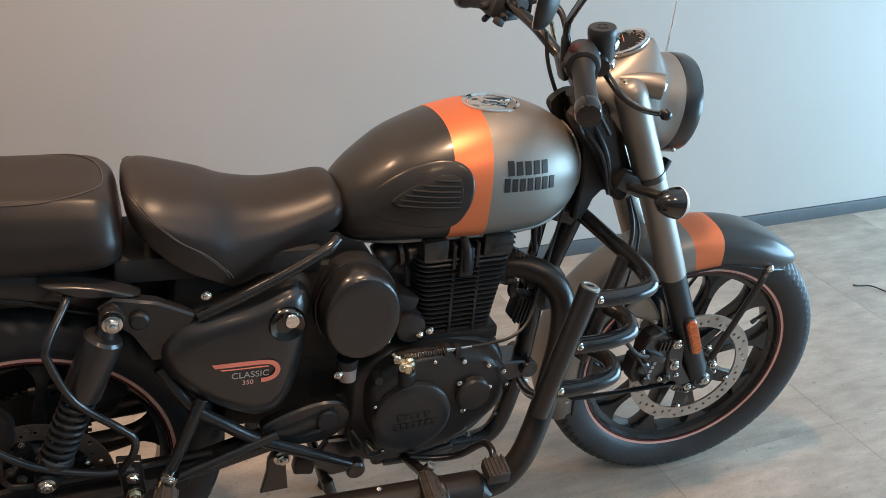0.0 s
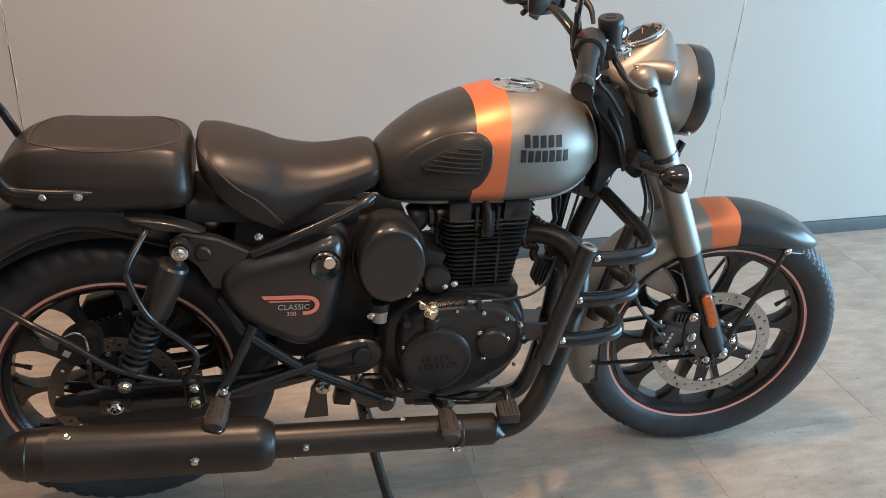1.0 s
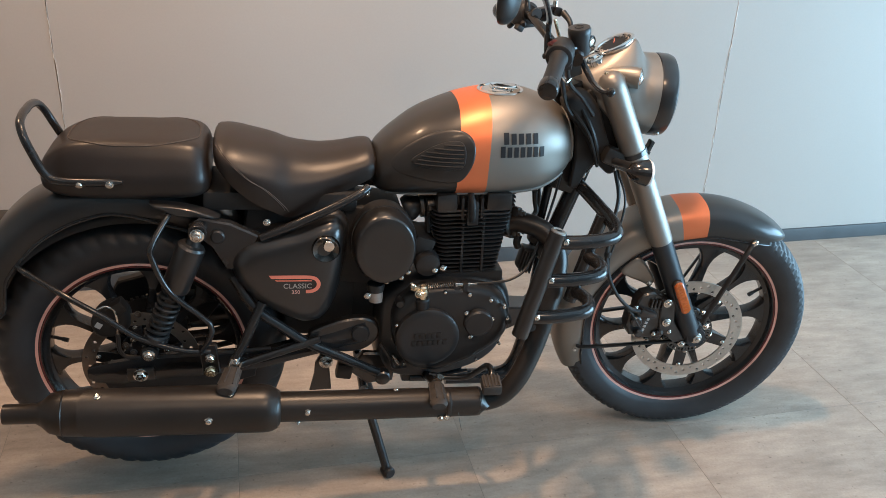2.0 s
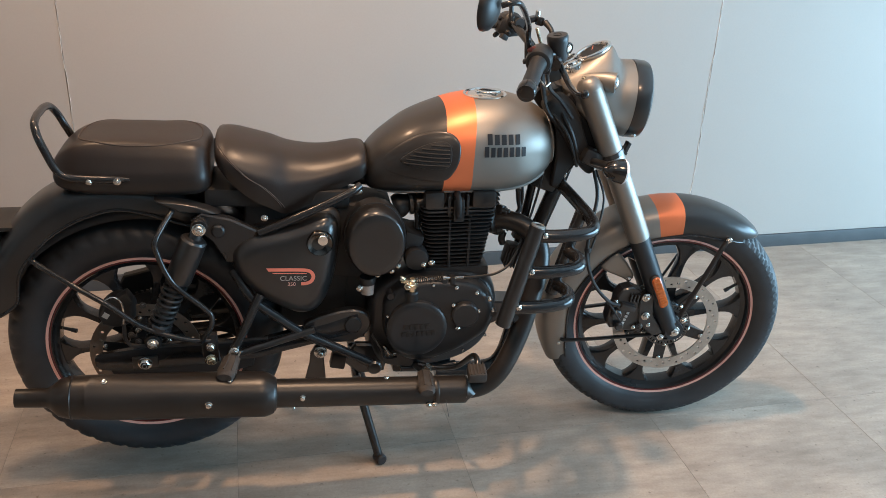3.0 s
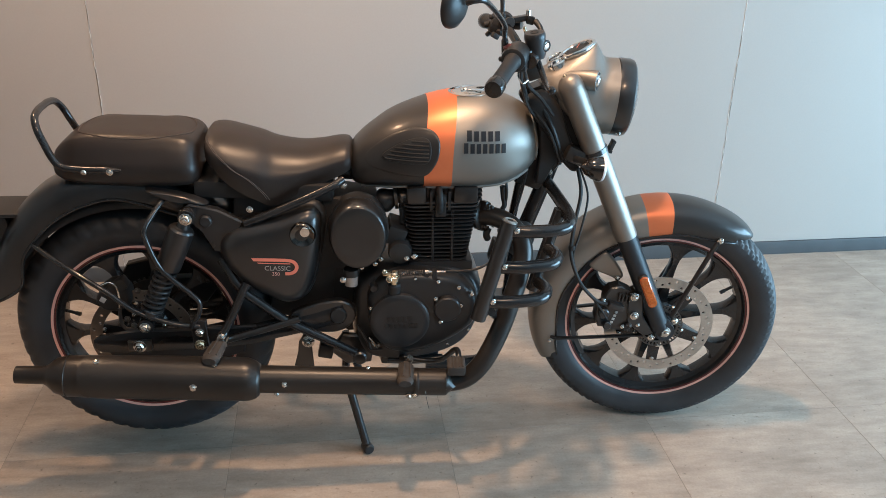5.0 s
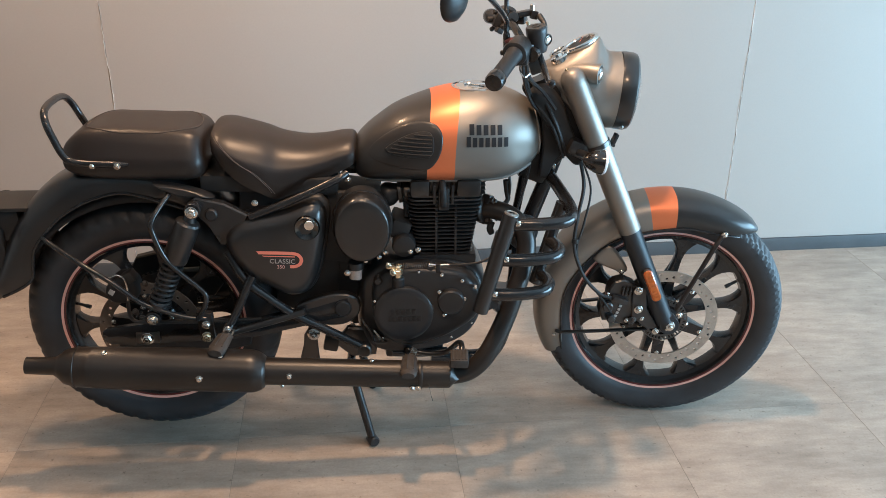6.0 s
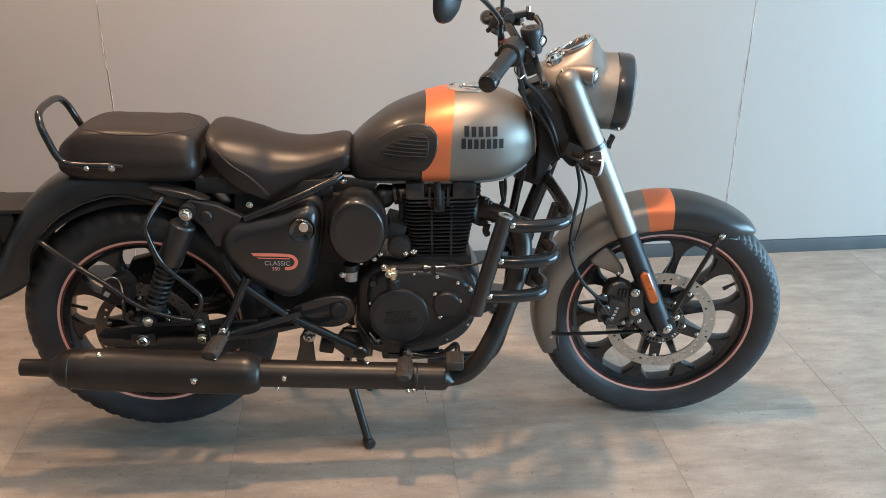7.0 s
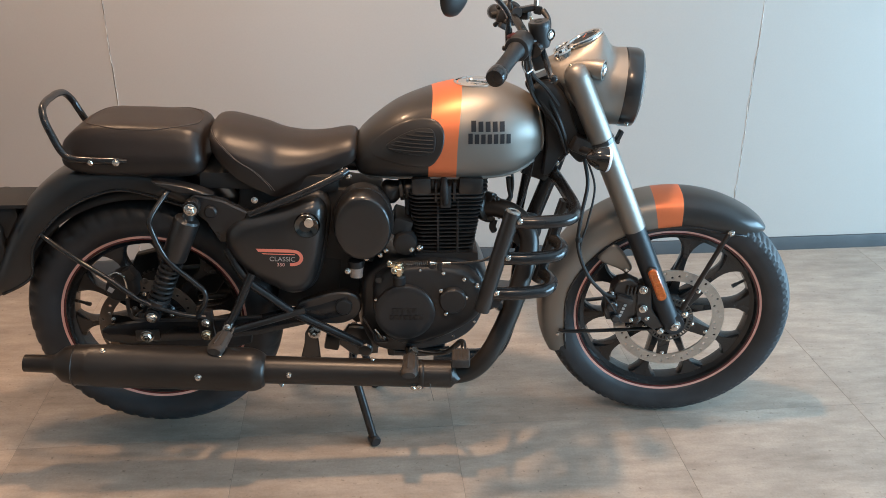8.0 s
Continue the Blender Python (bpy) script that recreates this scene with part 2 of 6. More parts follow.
            rings.append([(c[0] + (q[0] - c[0]) * (1 - ins), y, c[1] + (q[1] - c[1]) * (1 - ins)) for q in o])
        last = 1 - rounding / size
        for s in (0.75, 0.5, 0.25, 0.08):
            y = y1 + (y1 - y0) * crown * (1 - s * s)
            rings.append([(c[0] + (q[0] - c[0]) * last * s, y, c[1] + (q[1] - c[1]) * last * s) for q in o])
        return self.loft(rings)

    def block(self, centre, size, turn=(0, 0, 0), bevel=0.003):
        """A box with chamfered edges."""
        m = pose(*centre, *turn)
        hx, hy, hz = (s / 2 for s in size)
        bv = min(bevel, hx * 0.45, hy * 0.45, hz * 0.45)
        bm = bmesh.new()
        bmesh.ops.create_cube(bm, size=1.0)
        bmesh.ops.scale(bm, vec=(2 * hx, 2 * hy, 2 * hz), verts=bm.verts)
        bmesh.ops.bevel(bm, geom=bm.edges[:], offset=bv, segments=2, affect='EDGES', profile=0.6)
        bm.verts.index_update()
        self.add([m @ v.co for v in bm.verts], [[v.index for v in f.verts] for f in bm.faces])
        bm.free()
        return self


def shallow(parent):
    """Keeps the tree at thing, part and sub-part."""
    return parent.parent if parent and parent.parent and parent.parent.parent else parent


def part(name, b, mats, parent=None, label="", sharp=35, flip=False):
    """Links a Build as one mesh object under its thing."""
    me = bpy.data.meshes.new(name)
    me.from_pydata(b.v, [], b.f)
    for m in (mats if isinstance(mats, (list, tuple)) else [mats]):
        me.materials.append(m)
    me.polygons.foreach_set("material_index", b.m)
    bm = bmesh.new()
    bm.from_mesh(me)
    bmesh.ops.recalc_face_normals(bm, faces=bm.faces)
    bm.to_mesh(me)
    bm.free()
    me.polygons.foreach_set("use_smooth", [True] * len(me.polygons))
    me.set_sharp_from_angle(angle=radians(sharp))
    ob = new(name, me)
    if parent:
        ob.parent = shallow(parent)
    if label:
        ob["label"] = label
    return ob


FIX = {}


def bolt(at, r, parent, axis=(0, -1, 0), mat=None, washer=True, name="bolt"):
    """A hexagon-headed bolt with a washer, on a mesh shared by its size."""
    mat = mat or ZINC
    key = (round(r, 4), mat.name, washer)
    if key not in FIX:
        b = Build()
        if washer:
            b.lathe([(r * 1.35, -0.004), (r * 1.35, r * 0.18), (r * 1.2, r * 0.28)], (0, 0, 0), (0, 0, 1), 16)
        b.lathe([(r * 0.98, -0.004), (r, r * 0.3), (r, r * 0.75), (r * 0.8, r * 0.95), (r * 0.4, r * 0.98)], (0, 0, 0), (0, 0, 1), 6)
        b.lathe([(r * 0.5, 0), (r * 0.5, r * 1.15), (r * 0.35, r * 1.25)], (0, 0, 0), (0, 0, 1), 10)
        ob = part(name, b, mat, parent)
        FIX[key] = ob.data
    else:
        ob = new(name, FIX[key])
        ob.parent = shallow(parent)
    ob.matrix_basis = Matrix.Translation(at) @ Vector(axis).to_track_quat('Z', 'X').to_matrix().to_4x4() @ pose(0, 0, 0, 0, 0, 360 * ((at[0] * 7.3 + at[2] * 3.1) % 1))
    return ob


# ---- room ----
TURN = radians(2.5)
ROOM = Matrix.Rotation(TURN, 4, 'Z')
W_X0, W_X1, W_Y0, W_Y1, H = -4.2, 4.30, -5.2, 1.02, 2.85


def room_box(b, x0, x1, y0, y1, z0, z1):
    v = [(x0, y0, z0), (x1, y0, z0), (x1, y1, z0), (x0, y1, z0), (x0, y0, z1), (x1, y0, z1), (x1, y1, z1), (x0, y1, z1)]
    b.add(v, [(3, 2, 1, 0), (4, 5, 6, 7), (0, 1, 5, 4), (1, 2, 6, 5), (2, 3, 7, 6), (3, 0, 4, 7)])
    return b


def structure(name, b, mat, label, category):
    ob = part(name, b, mat)
    ob.matrix_basis = ROOM
    return tagged(ob, label, category, kind="structure")


floor = structure("floor", room_box(Build(), W_X0, W_X1, W_Y0, W_Y1 + 0.2, -0.15, -0.0006), GROUT,
                  "grey cement-look tiled showroom floor with thin dark joints", "floor")
CRACKS = (-0.995, 1.355)
# north wall in plasterboard panels that meet at the two cracked joints
b = Build()
edges = (W_X0, CRACKS[0], CRACKS[1], W_X1)
for i in range(3):
    room_box(b, edges[i] + (0.0012 if i else 0), edges[i + 1] - (0.0012 if i < 2 else 0), W_Y1, W_Y1 + 0.15, -0.15, H)
wall_north = structure("wall_north", b, WALLPAINT, "off-white painted plasterboard wall with cracked vertical joints", "wall")
# Unseen wall; its grey is chosen to keep the bike's reflections dark.
structure("wall_south", room_box(Build(), W_X0, W_X1, W_Y0 - 0.15, W_Y0, -0.15, H), GREYWALL, "plain grey wall, unseen, tone set for reflections", "wall")
structure("wall_west", room_box(Build(), W_X0 - 0.15, W_X0, W_Y0 - 0.15, W_Y1 + 0.15, -0.15, H), WALLPAINT, "plain off-white painted wall", "wall")
WIN = (-3.25, 0.85, 0.05, 1.75)
b = Build()
room_box(b, W_X1, W_X1 + 0.15, W_Y0 - 0.15, WIN[0], -0.15, H)
room_box(b, W_X1, W_X1 + 0.15, WIN[1], W_Y1 + 0.15, -0.15, H)
room_box(b, W_X1, W_X1 + 0.15, WIN[0], WIN[1], -0.15, WIN[2])
room_box(b, W_X1, W_X1 + 0.15, WIN[0], WIN[1], WIN[3], H)
structure("wall_east", b, WALLPAINT, "off-white wall with a wide shop window opening", "wall")
structure("ceiling", room_box(Build(), W_X0 - 0.15, W_X1 + 0.15, W_Y0 - 0.15, W_Y1 + 0.15, H, H + 0.15), CEILPAINT, "plain white painted ceiling", "ceiling")
window = structure("window_1", Build(), ALU, "wide shop window in an aluminium frame", "window")
b = Build()
for y in (WIN[0] + 0.03, -1.20, WIN[1] - 0.03):
    room_box(b, W_X1 + 0.05, W_X1 + 0.11, y - 0.03, y + 0.03, WIN[2], WIN[3])
for z in (WIN[2] + 0.03, WIN[3] - 0.03):
    room_box(b, W_X1 + 0.052, W_X1 + 0.108, WIN[0], WIN[1], z - 0.03, z + 0.03)
part("window_frame", b, ALU, window)
for y0, y1 in ((WIN[0] + 0.06, -1.23), (-1.17, WIN[1] - 0.06)):
    p = part("pane", room_box(Build(), W_X1 + 0.076, W_X1 + 0.084, y0, y1, WIN[2] + 0.06, WIN[3] - 0.06), GLASS, window)
    p.visible_shadow = False
b = Build()
prof = [(W_Y1 - 0.012, -0.002), (W_Y1 - 0.012, 0.050), (W_Y1 - 0.009, 0.056), (W_Y1 + 0.01, 0.057), (W_Y1 + 0.01, -0.002)]
b.loft([[(x, y, z) for y, z in prof] for x in (W_X0, -2.2, 0.2, 2.6, W_X1)])
structure("baseboard", b, SKIRT, "low dark grey skirting along the wall foot", "baseboard")


def crack(x0, z0, z1, seed, width):
    """A ragged strip of bare filler where two panels meet."""
    rnd = random.Random(seed)
    rows, x, z = [], 0.0, z0
    while z < z1:
        x = x * 0.8 + rnd.uniform(-0.0022, 0.0022)
        w = width * rnd.choice((0.05, 0.12, 0.3, 0.5, 0.8, 1.1))
        rows.append((x0 + x, z, w))
        z += rnd.uniform(0.006, 0.026)
    b = Build()
    b.loft([[(x - w, W_Y1 + 0.002, z), (x - w * 0.6, W_Y1 - 0.0016, z), (x + w * 0.6, W_Y1 - 0.0016, z), (x + w, W_Y1 + 0.002, z)] for x, z, w in rows])
    return part("crack", b, PLASTER, wall_north, "ragged white filler in the panel joint")


crack(CRACKS[0], 0.05, H - 0.05, 3, 0.0016)
crack(CRACKS[1], 0.05, H - 0.05, 8, 0.0019)
# recessed downlights in the ceiling, all out of view
GLOW = bpy.data.materials.new("lamp_glow")
GLOW.use_nodes = True
GLOW.node_tree.nodes["Principled BSDF"].inputs["Emission Color"].default_value = (1.0, 0.78, 0.55, 1)
GLOW.node_tree.nodes["Principled BSDF"].inputs["Emission Strength"].default_value = 6.0
for lx, ly, watts, wide in DOWNLIGHTS:
    lamp = new("ceiling_light")
    lamp.location = (lx, ly, H)
    tagged(lamp, "round white recessed ceiling downlight, lit warm, unseen", "ceiling light", group="ceiling downlights")
    part("rim", Build().lathe([(0.16, 0), (0.16, -0.012), (0.14, -0.016), (0.135, 0.0)], (0, 0, 0), (0, 0, 1), 32), CEILPAINT, lamp)
    part("diffuser", Build().lathe([(0.134, -0.002), (0.134, -0.006), (0.05, -0.007)], (0, 0, 0), (0, 0, 1), 32), GLOW, lamp)

# ---- motorcycle ----
FA, RA = (0.697, 0.336), (-0.699, 0.351)
bike = new("motorcycle")
tagged(bike, "black and gunmetal roadster motorcycle with copper-orange stripes on its centre stand", "motorcycle")


def tyre(name, c, r_out, r_in, half, parent, label, blocks, rear, y_mid=0.0, drop=0.8):
    """A tyre with grooves cut into crown and shoulders."""
    n = blocks * 6
    prof = []
    for k in range(-12, 13):
        a = k / 12
        # crown rounds over, then the side wall falls to the bead
        if abs(a) < 0.62:
            q = a / 0.62
            y = half * 0.93 * math.sin(q * 1.25) / math.sin(1.25)
            r = r_out - (1 - math.cos(q * 1.25)) * half * drop
        else:
            q = (abs(a) - 0.62) / 0.38
            y0 = half * 0.93
            r0 = r_out - (1 - math.cos(1.25)) * half * drop
            y = math.copysign(y0 + (half - y0) * math.sin(q * math.pi) * 1.2 - q * q * half * 0.22, a)
            r = r0 + (r_in - r0) * q
        prof.append((y, r, abs(a)))
    prof = prof + [(-prof[0][0] * 0 + half * 0.6, r_in - 0.004, 1.0), (-half * 0.6, r_in - 0.004, 1.0)]
    rings = []
    for i in range(n):
        ring = []
        for y, r, q in prof:
            s = i + int(round(q * (13 if not rear else 5)))
            ph = s % 6
            if rear:
                cut = 0.0034 if (ph < 2 and 0.22 < q < 0.64) else (0.005 if q < 0.06 else 0.0)
            else:
                cut = 0.0028 if (ph < 2 and 0.18 < q < 0.63) else (0.003 if 0.03 < q < 0.09 else 0.0)
            t = 2 * math.pi * i / n
            lean = min(1.40, q / 0.62 * 1.25)
            rc, yc = r - cut * math.cos(lean), y - math.copysign(cut * math.sin(lean), y)
            ring.append((c[0] + rc * math.cos(t), yc + y_mid, c[1] + rc * math.sin(t)))
        rings.append(ring)
    return part(name, Build().loft(rings, caps=False, closed=True), RUBBER, parent, label, sharp=28)


def wheel(name, c, r_rim, half, phase, parent, label, valve=0):
    """A ten-spoke cast wheel; the rim carries spokes, hub, pinstripe and valve as its parts."""
    prof = [(r_rim + 0.004, -half), (r_rim + 0.001, -half - 0.002), (r_rim - 0.014, -half + 0.001), (r_rim - 0.019, -half + 0.010),
            (r_rim - 0.030, -half * 0.55), (r_rim - 0.034, 0), (r_rim - 0.030, half * 0.55), (r_rim - 0.019, half - 0.010),
            (r_rim - 0.014, half - 0.001), (r_rim + 0.001, half + 0.002), (r_rim + 0.004, half), (r_rim - 0.006, half * 0.7), (r_rim - 0.006, -half * 0.7)]
    rim = part(name, Build().lathe([(r, h) for r, h in prof], (c[0], 0, c[1]), (0, 1, 0), 96, caps=False, closed=True), FRAME, parent, label)
    part("pinstripe", Build().lathe([(r_rim - 0.0070, -half - 0.0010), (r_rim - 0.0070, -half - 0.0022), (r_rim - 0.0005, -half - 0.0032), (r_rim - 0.0005, -half - 0.0018)],
                                    (c[0], 0, c[1]), (0, 1, 0), 96, caps=False, closed=True), PINK, rim, "thin faded red rim pinstripe")
    part("inner_pinstripe", Build().lathe([(r_rim - 0.0115, -half - 0.0004), (r_rim - 0.0115, -half - 0.0016), (r_rim - 0.0085, -half - 0.0020), (r_rim - 0.0085, -half - 0.0006)],
                                          (c[0], 0, c[1]), (0, 1, 0), 96, caps=False, closed=True), DARKRED, rim, "thin dark red inner pinstripe")
    r0, r1 = 0.050, r_rim - 0.027
    for k in range(10):
        a = radians(phase + 36 * k)
        ca, sa = math.cos(a), math.sin(a)
        rings = []
        for i in range(13):
            t = i / 12
            r = r0 + (r1 - r0) * t
            w = 0.0085 + 0.012 * (1 - t) ** 3 + 0.044 * max(0, (t - 0.55) / 0.45) ** 3.2
            h = 0.012 + 0.010 * (1 - t) + 0.006 * t * t
            sec = ((-w, -h * 0.45), (-w * 0.75, -h), (w * 0.75, -h), (w, -h * 0.45), (w, h * 0.45), (w * 0.75, h), (-w * 0.75, h), (-w, h * 0.45))
            rings.append([(c[0] + r * ca - u * sa, y, c[1] + r * sa + u * ca) for u, y in sec])
        part("spoke", Build().loft(rings), FRAME, rim)
    part("hub", Build().lathe([(0.030, -0.075), (0.040, -0.070), (0.044, -0.045), (0.058, -0.030), (0.058, 0.030), (0.044, 0.045), (0.040, 0.07), (0.030, 0.075)],
                              (c[0], 0, c[1]), (0, 1, 0), 40), FRAME, rim)
    a = radians(phase + 18 + 36 * valve)
    rv = r_rim - 0.034
    p0 = np.array((c[0] + rv * math.cos(a), -0.004, c[1] + rv * math.sin(a)))
    p1 = np.array((c[0] + (rv - 0.034) * math.cos(a), -0.012, c[1] + (rv - 0.034) * math.sin(a)))
    part("valve", Build().tube([p0, p0 * 0.5 + p1 * 0.5, p1], lambda s: 0.0042 if s < 0.6 else 0.0055, 8), PLASTIC, rim)
    return rim


def brake_disc(c, r_out, r_in, y, cells, parent, label, turn=0.3, mat=None):
    """A steel ring with rows of drilled holes."""
    b = Build()
    for side in (0, 1):
        yy = y + side * 0.0045
        for k in range(cells):
            a0, a1 = 2 * math.pi * k / cells, 2 * math.pi * (k + 1) / cells
            am = (a0 + a1) / 2
            rm = r_in + (r_out - r_in) * (0.70, 0.45, 0.28)[k % 3]
            outer = []
            for r, a in ((r_in, a0), (r_in, am), (r_in, a1), (rm, a1), (r_out, a1), (r_out, am), (r_out, a0), (rm, a0)):
                outer.append((c[0] + r * math.cos(a), yy, c[1] + r * math.sin(a)))
            cx, cz = c[0] + rm * math.cos(am), c[1] + rm * math.sin(am)
            inner = []
            for q in outer:
                d = np.array((q[0] - cx, q[2] - cz))
                d /= np.linalg.norm(d)
                inner.append((cx + 0.0042 * d[0], yy, cz + 0.0042 * d[1]))
            b.add(outer + inner, [(i, (i + 1) % 8, 8 + (i + 1) % 8, 8 + i) for i in range(8)])
            if side:
                bot = [(q[0], y, q[2]) for q in inner]
                b.add(inner + bot, [(i, (i + 1) % 8, 8 + (i + 1) % 8, 8 + i) for i in range(8)])
    for r in (r_in, r_out):
        rings = [[(c[0] + r * math.cos(2 * math.pi * i / (2 * cells)), y + s * 0.0045, c[1] + r * math.sin(2 * math.pi * i / (2 * cells))) for i in range(2 * cells)] for s in (0, 1)]
        b.loft(rings, caps=False)
    disc = part("brake_disc", b, mat or STEEL, parent, label, sharp=30)
    carrier = Build()
    for k in range(5):
        a = 2 * math.pi * (k + turn) / 5
        pts = []
        for r, da in ((0.03, -0.5), (0.075, -0.22), (r_in + 0.004, -0.12), (r_in + 0.004, 0.12), (0.075, 0.22), (0.03, 0.5)):
            pts.append((c[0] + r * math.cos(a + da), c[1] + r * math.sin(a + da)))
        carrier.plate(pts, y + 0.0005, y + 0.004, 0.0006)
    carrier.lathe([(0.045, y), (0.05, y + 0.002), (0.05, y + 0.02)], (c[0], 0, c[1]), (0, 1, 0), 28)
    part("disc_carrier", carrier, FRAME, parent)
    for k in range(5):
        a = 2 * math.pi * (k + turn) / 5
        bolt((c[0] + (r_in - 0.006) * math.cos(a), y - 0.001, c[1] + (r_in - 0.006) * math.sin(a)), 0.0045, parent, name="disc_rivet")
        a += 0.14
        bolt((c[0] + 0.066 * math.cos(a), y - 0.001, c[1] + 0.066 * math.sin(a)), 0.0055, parent)
    return disc


# wheels
fw = wheel("front_wheel", FA, 0.2575, 0.034, 7, bike, "black ten-spoke cast front wheel with a thin red pinstripe")
tyre("tyre", FA, 0.336, 0.258, 0.050, fw, "black front tyre with slanted shoulder grooves", 84, False, -0.004, 0.60)
brake_disc(FA, 0.150, 0.1180, -0.062, 45, fw, "bare steel drilled brake disc", 0.72)
rw = wheel("rear_wheel", RA, 0.2450, 0.040, 7, bike, "black ten-spoke cast rear wheel with a thin red pinstripe", 4)
tyre("tyre", RA, 0.338, 0.2455, 0.062, rw, "black chunky-treaded rear tyre", 48, True)
brake_disc(RA, 0.135, 0.104, -0.080, 33, rw, "drilled steel brake disc, shade put into its colour", 0.3, SHADESTEEL)


# front mudguard
def fender(c, stations, mats_at, name, mats, label, n=18):
    """A mudguard swept round a wheel: rows of (degrees, crown radius, skirt radius, half width)."""
    keys = sorted((-s[0], *s[1:]) for s in stations)
    a0, a1 = keys[0][0], keys[-1][0]
    angles = sorted(set([a0 + (a1 - a0) * i / 56 for i in range(57)] + [-m for m, _ in mats_at if a0 < -m < a1]))
    rings, ms = [], []
    for a in angles:
        crown, skirt, half = (curve_at([(k[0], k[j]) for k in keys], a) for j in (1, 2, 3))
        outer, inner = [], []
        for i in range(n + 1):
            t = -1 + 2 * i / n
            ang = t * math.pi / 2
            y = half * math.copysign(abs(math.sin(ang)) ** 0.72, ang)
            rr = skirt + (crown - skirt) * max(0.0, math.cos(ang)) ** 0.55
            outer.append((rr, y))
            inner.append((rr - 0.0028, y * 0.965))
        ca, sa = math.cos(radians(-a)), math.sin(radians(-a))
        rings.append([(c[0] + r * ca, y, c[1] + r * sa) for r, y in outer + inner[::-1]])
        ms.append(max((m for m in mats_at if -m[0] <= a + 1e-6), key=lambda m: -m[0], default=mats_at[0])[1])
    b = Build().loft(rings, mats=ms)
    return part(name, b, mats, bike, label, sharp=50)


FF = [(203, 0.345, 0.292, 0.060), (190, 0.352, 0.282, 0.072), (160, 0.360, 0.288, 0.076), (125, 0.361, 0.288, 0.076), (90, 0.360, 0.284, 0.075),
      (68, 0.360, 0.292, 0.072), (57, 0.361, 0.308, 0.062), (51.5, 0.360, 0.324, 0.046), (48.5, 0.356, 0.340, 0.028)]
ffender = fender(FA, FF, [(360, 0), (101.5, 1), (89.5, 2)], "front_mudguard", [GREY, ORANGE, TANKBLACK], "front mudguard in gunmetal, copper stripe and charcoal")
b = Build()
edge = [(203, 0.292, 0.060), (190, 0.282, 0.072), (160, 0.288, 0.076), (125, 0.288, 0.076), (90, 0.284, 0.075), (68, 0.292, 0.072), (57, 0.308, 0.062), (51.5, 0.324, 0.046)]
for s in (-1, 1):
    b.tube([(FA[0] + r * math.cos(radians(a)), s * h, FA[1] + r * math.sin(radians(a))) for a, r, h in edge], 0.0028, 8, 6)
part("rolled_edge", b, FRAME, ffender)
bolt((0.829, -0.074, 0.606), 0.0065, ffender)
bolt((0.402, -0.066, 0.275), 0.0065, ffender)
for s in (-1, 1):
    part("front_stay", Build().tube([(0.822, s * 0.075, 0.600), (0.80, s * 0.085, 0.56), (0.725, s * 0.100, 0.385)], 0.0075, 10, 6, squash=0.6), BLACK, ffender)
    part("rear_stay", Build().tube([(0.405, s * 0.070, 0.290), (0.44, s * 0.080, 0.292), (0.655, s * 0.092, 0.318)], 0.0070, 10, 6, squash=0.7), BLACK, ffender)
for s in (-1, 1):
    part("bracket", Build().pillow([(0.492, 0.520), (0.515, 0.556), (0.540, 0.560), (0.584, 0.500), (0.572, 0.480), (0.552, 0.490)], s * 0.066, s * 0.080, 0.012, 4), GREY, ffender, "gunmetal mudguard bracket")
bolt((0.569, -0.082, 0.490), 0.0055, ffender)

# the front wheel stands a little steered to the right
STEER = Matrix.Translation((0.405, 0, 0.835)) @ Matrix.Rotation(radians(-7.0), 4, Vector((-0.42, 0, 0.91))) @ Matrix.Translation((-0.405, 0, -0.835))
fw.matrix_basis = Matrix.Translation((0.004, 0.004, 0.0)) @ STEER
ffender.matrix_basis = Matrix.Translation((0.002, 0.014, -0.003)) @ STEER

# front fork
DF = np.array((-0.443, 0.032, 1.0))
DF /= np.linalg.norm(DF)


def on_fork(z, y):
    return np.array((0.6410 + (0.022 if y > 0 else 0), y, 0.4475)) + DF * ((z - 0.4475) / DF[2])


FORK_Y = {-1: -0.087, 1: 0.090}
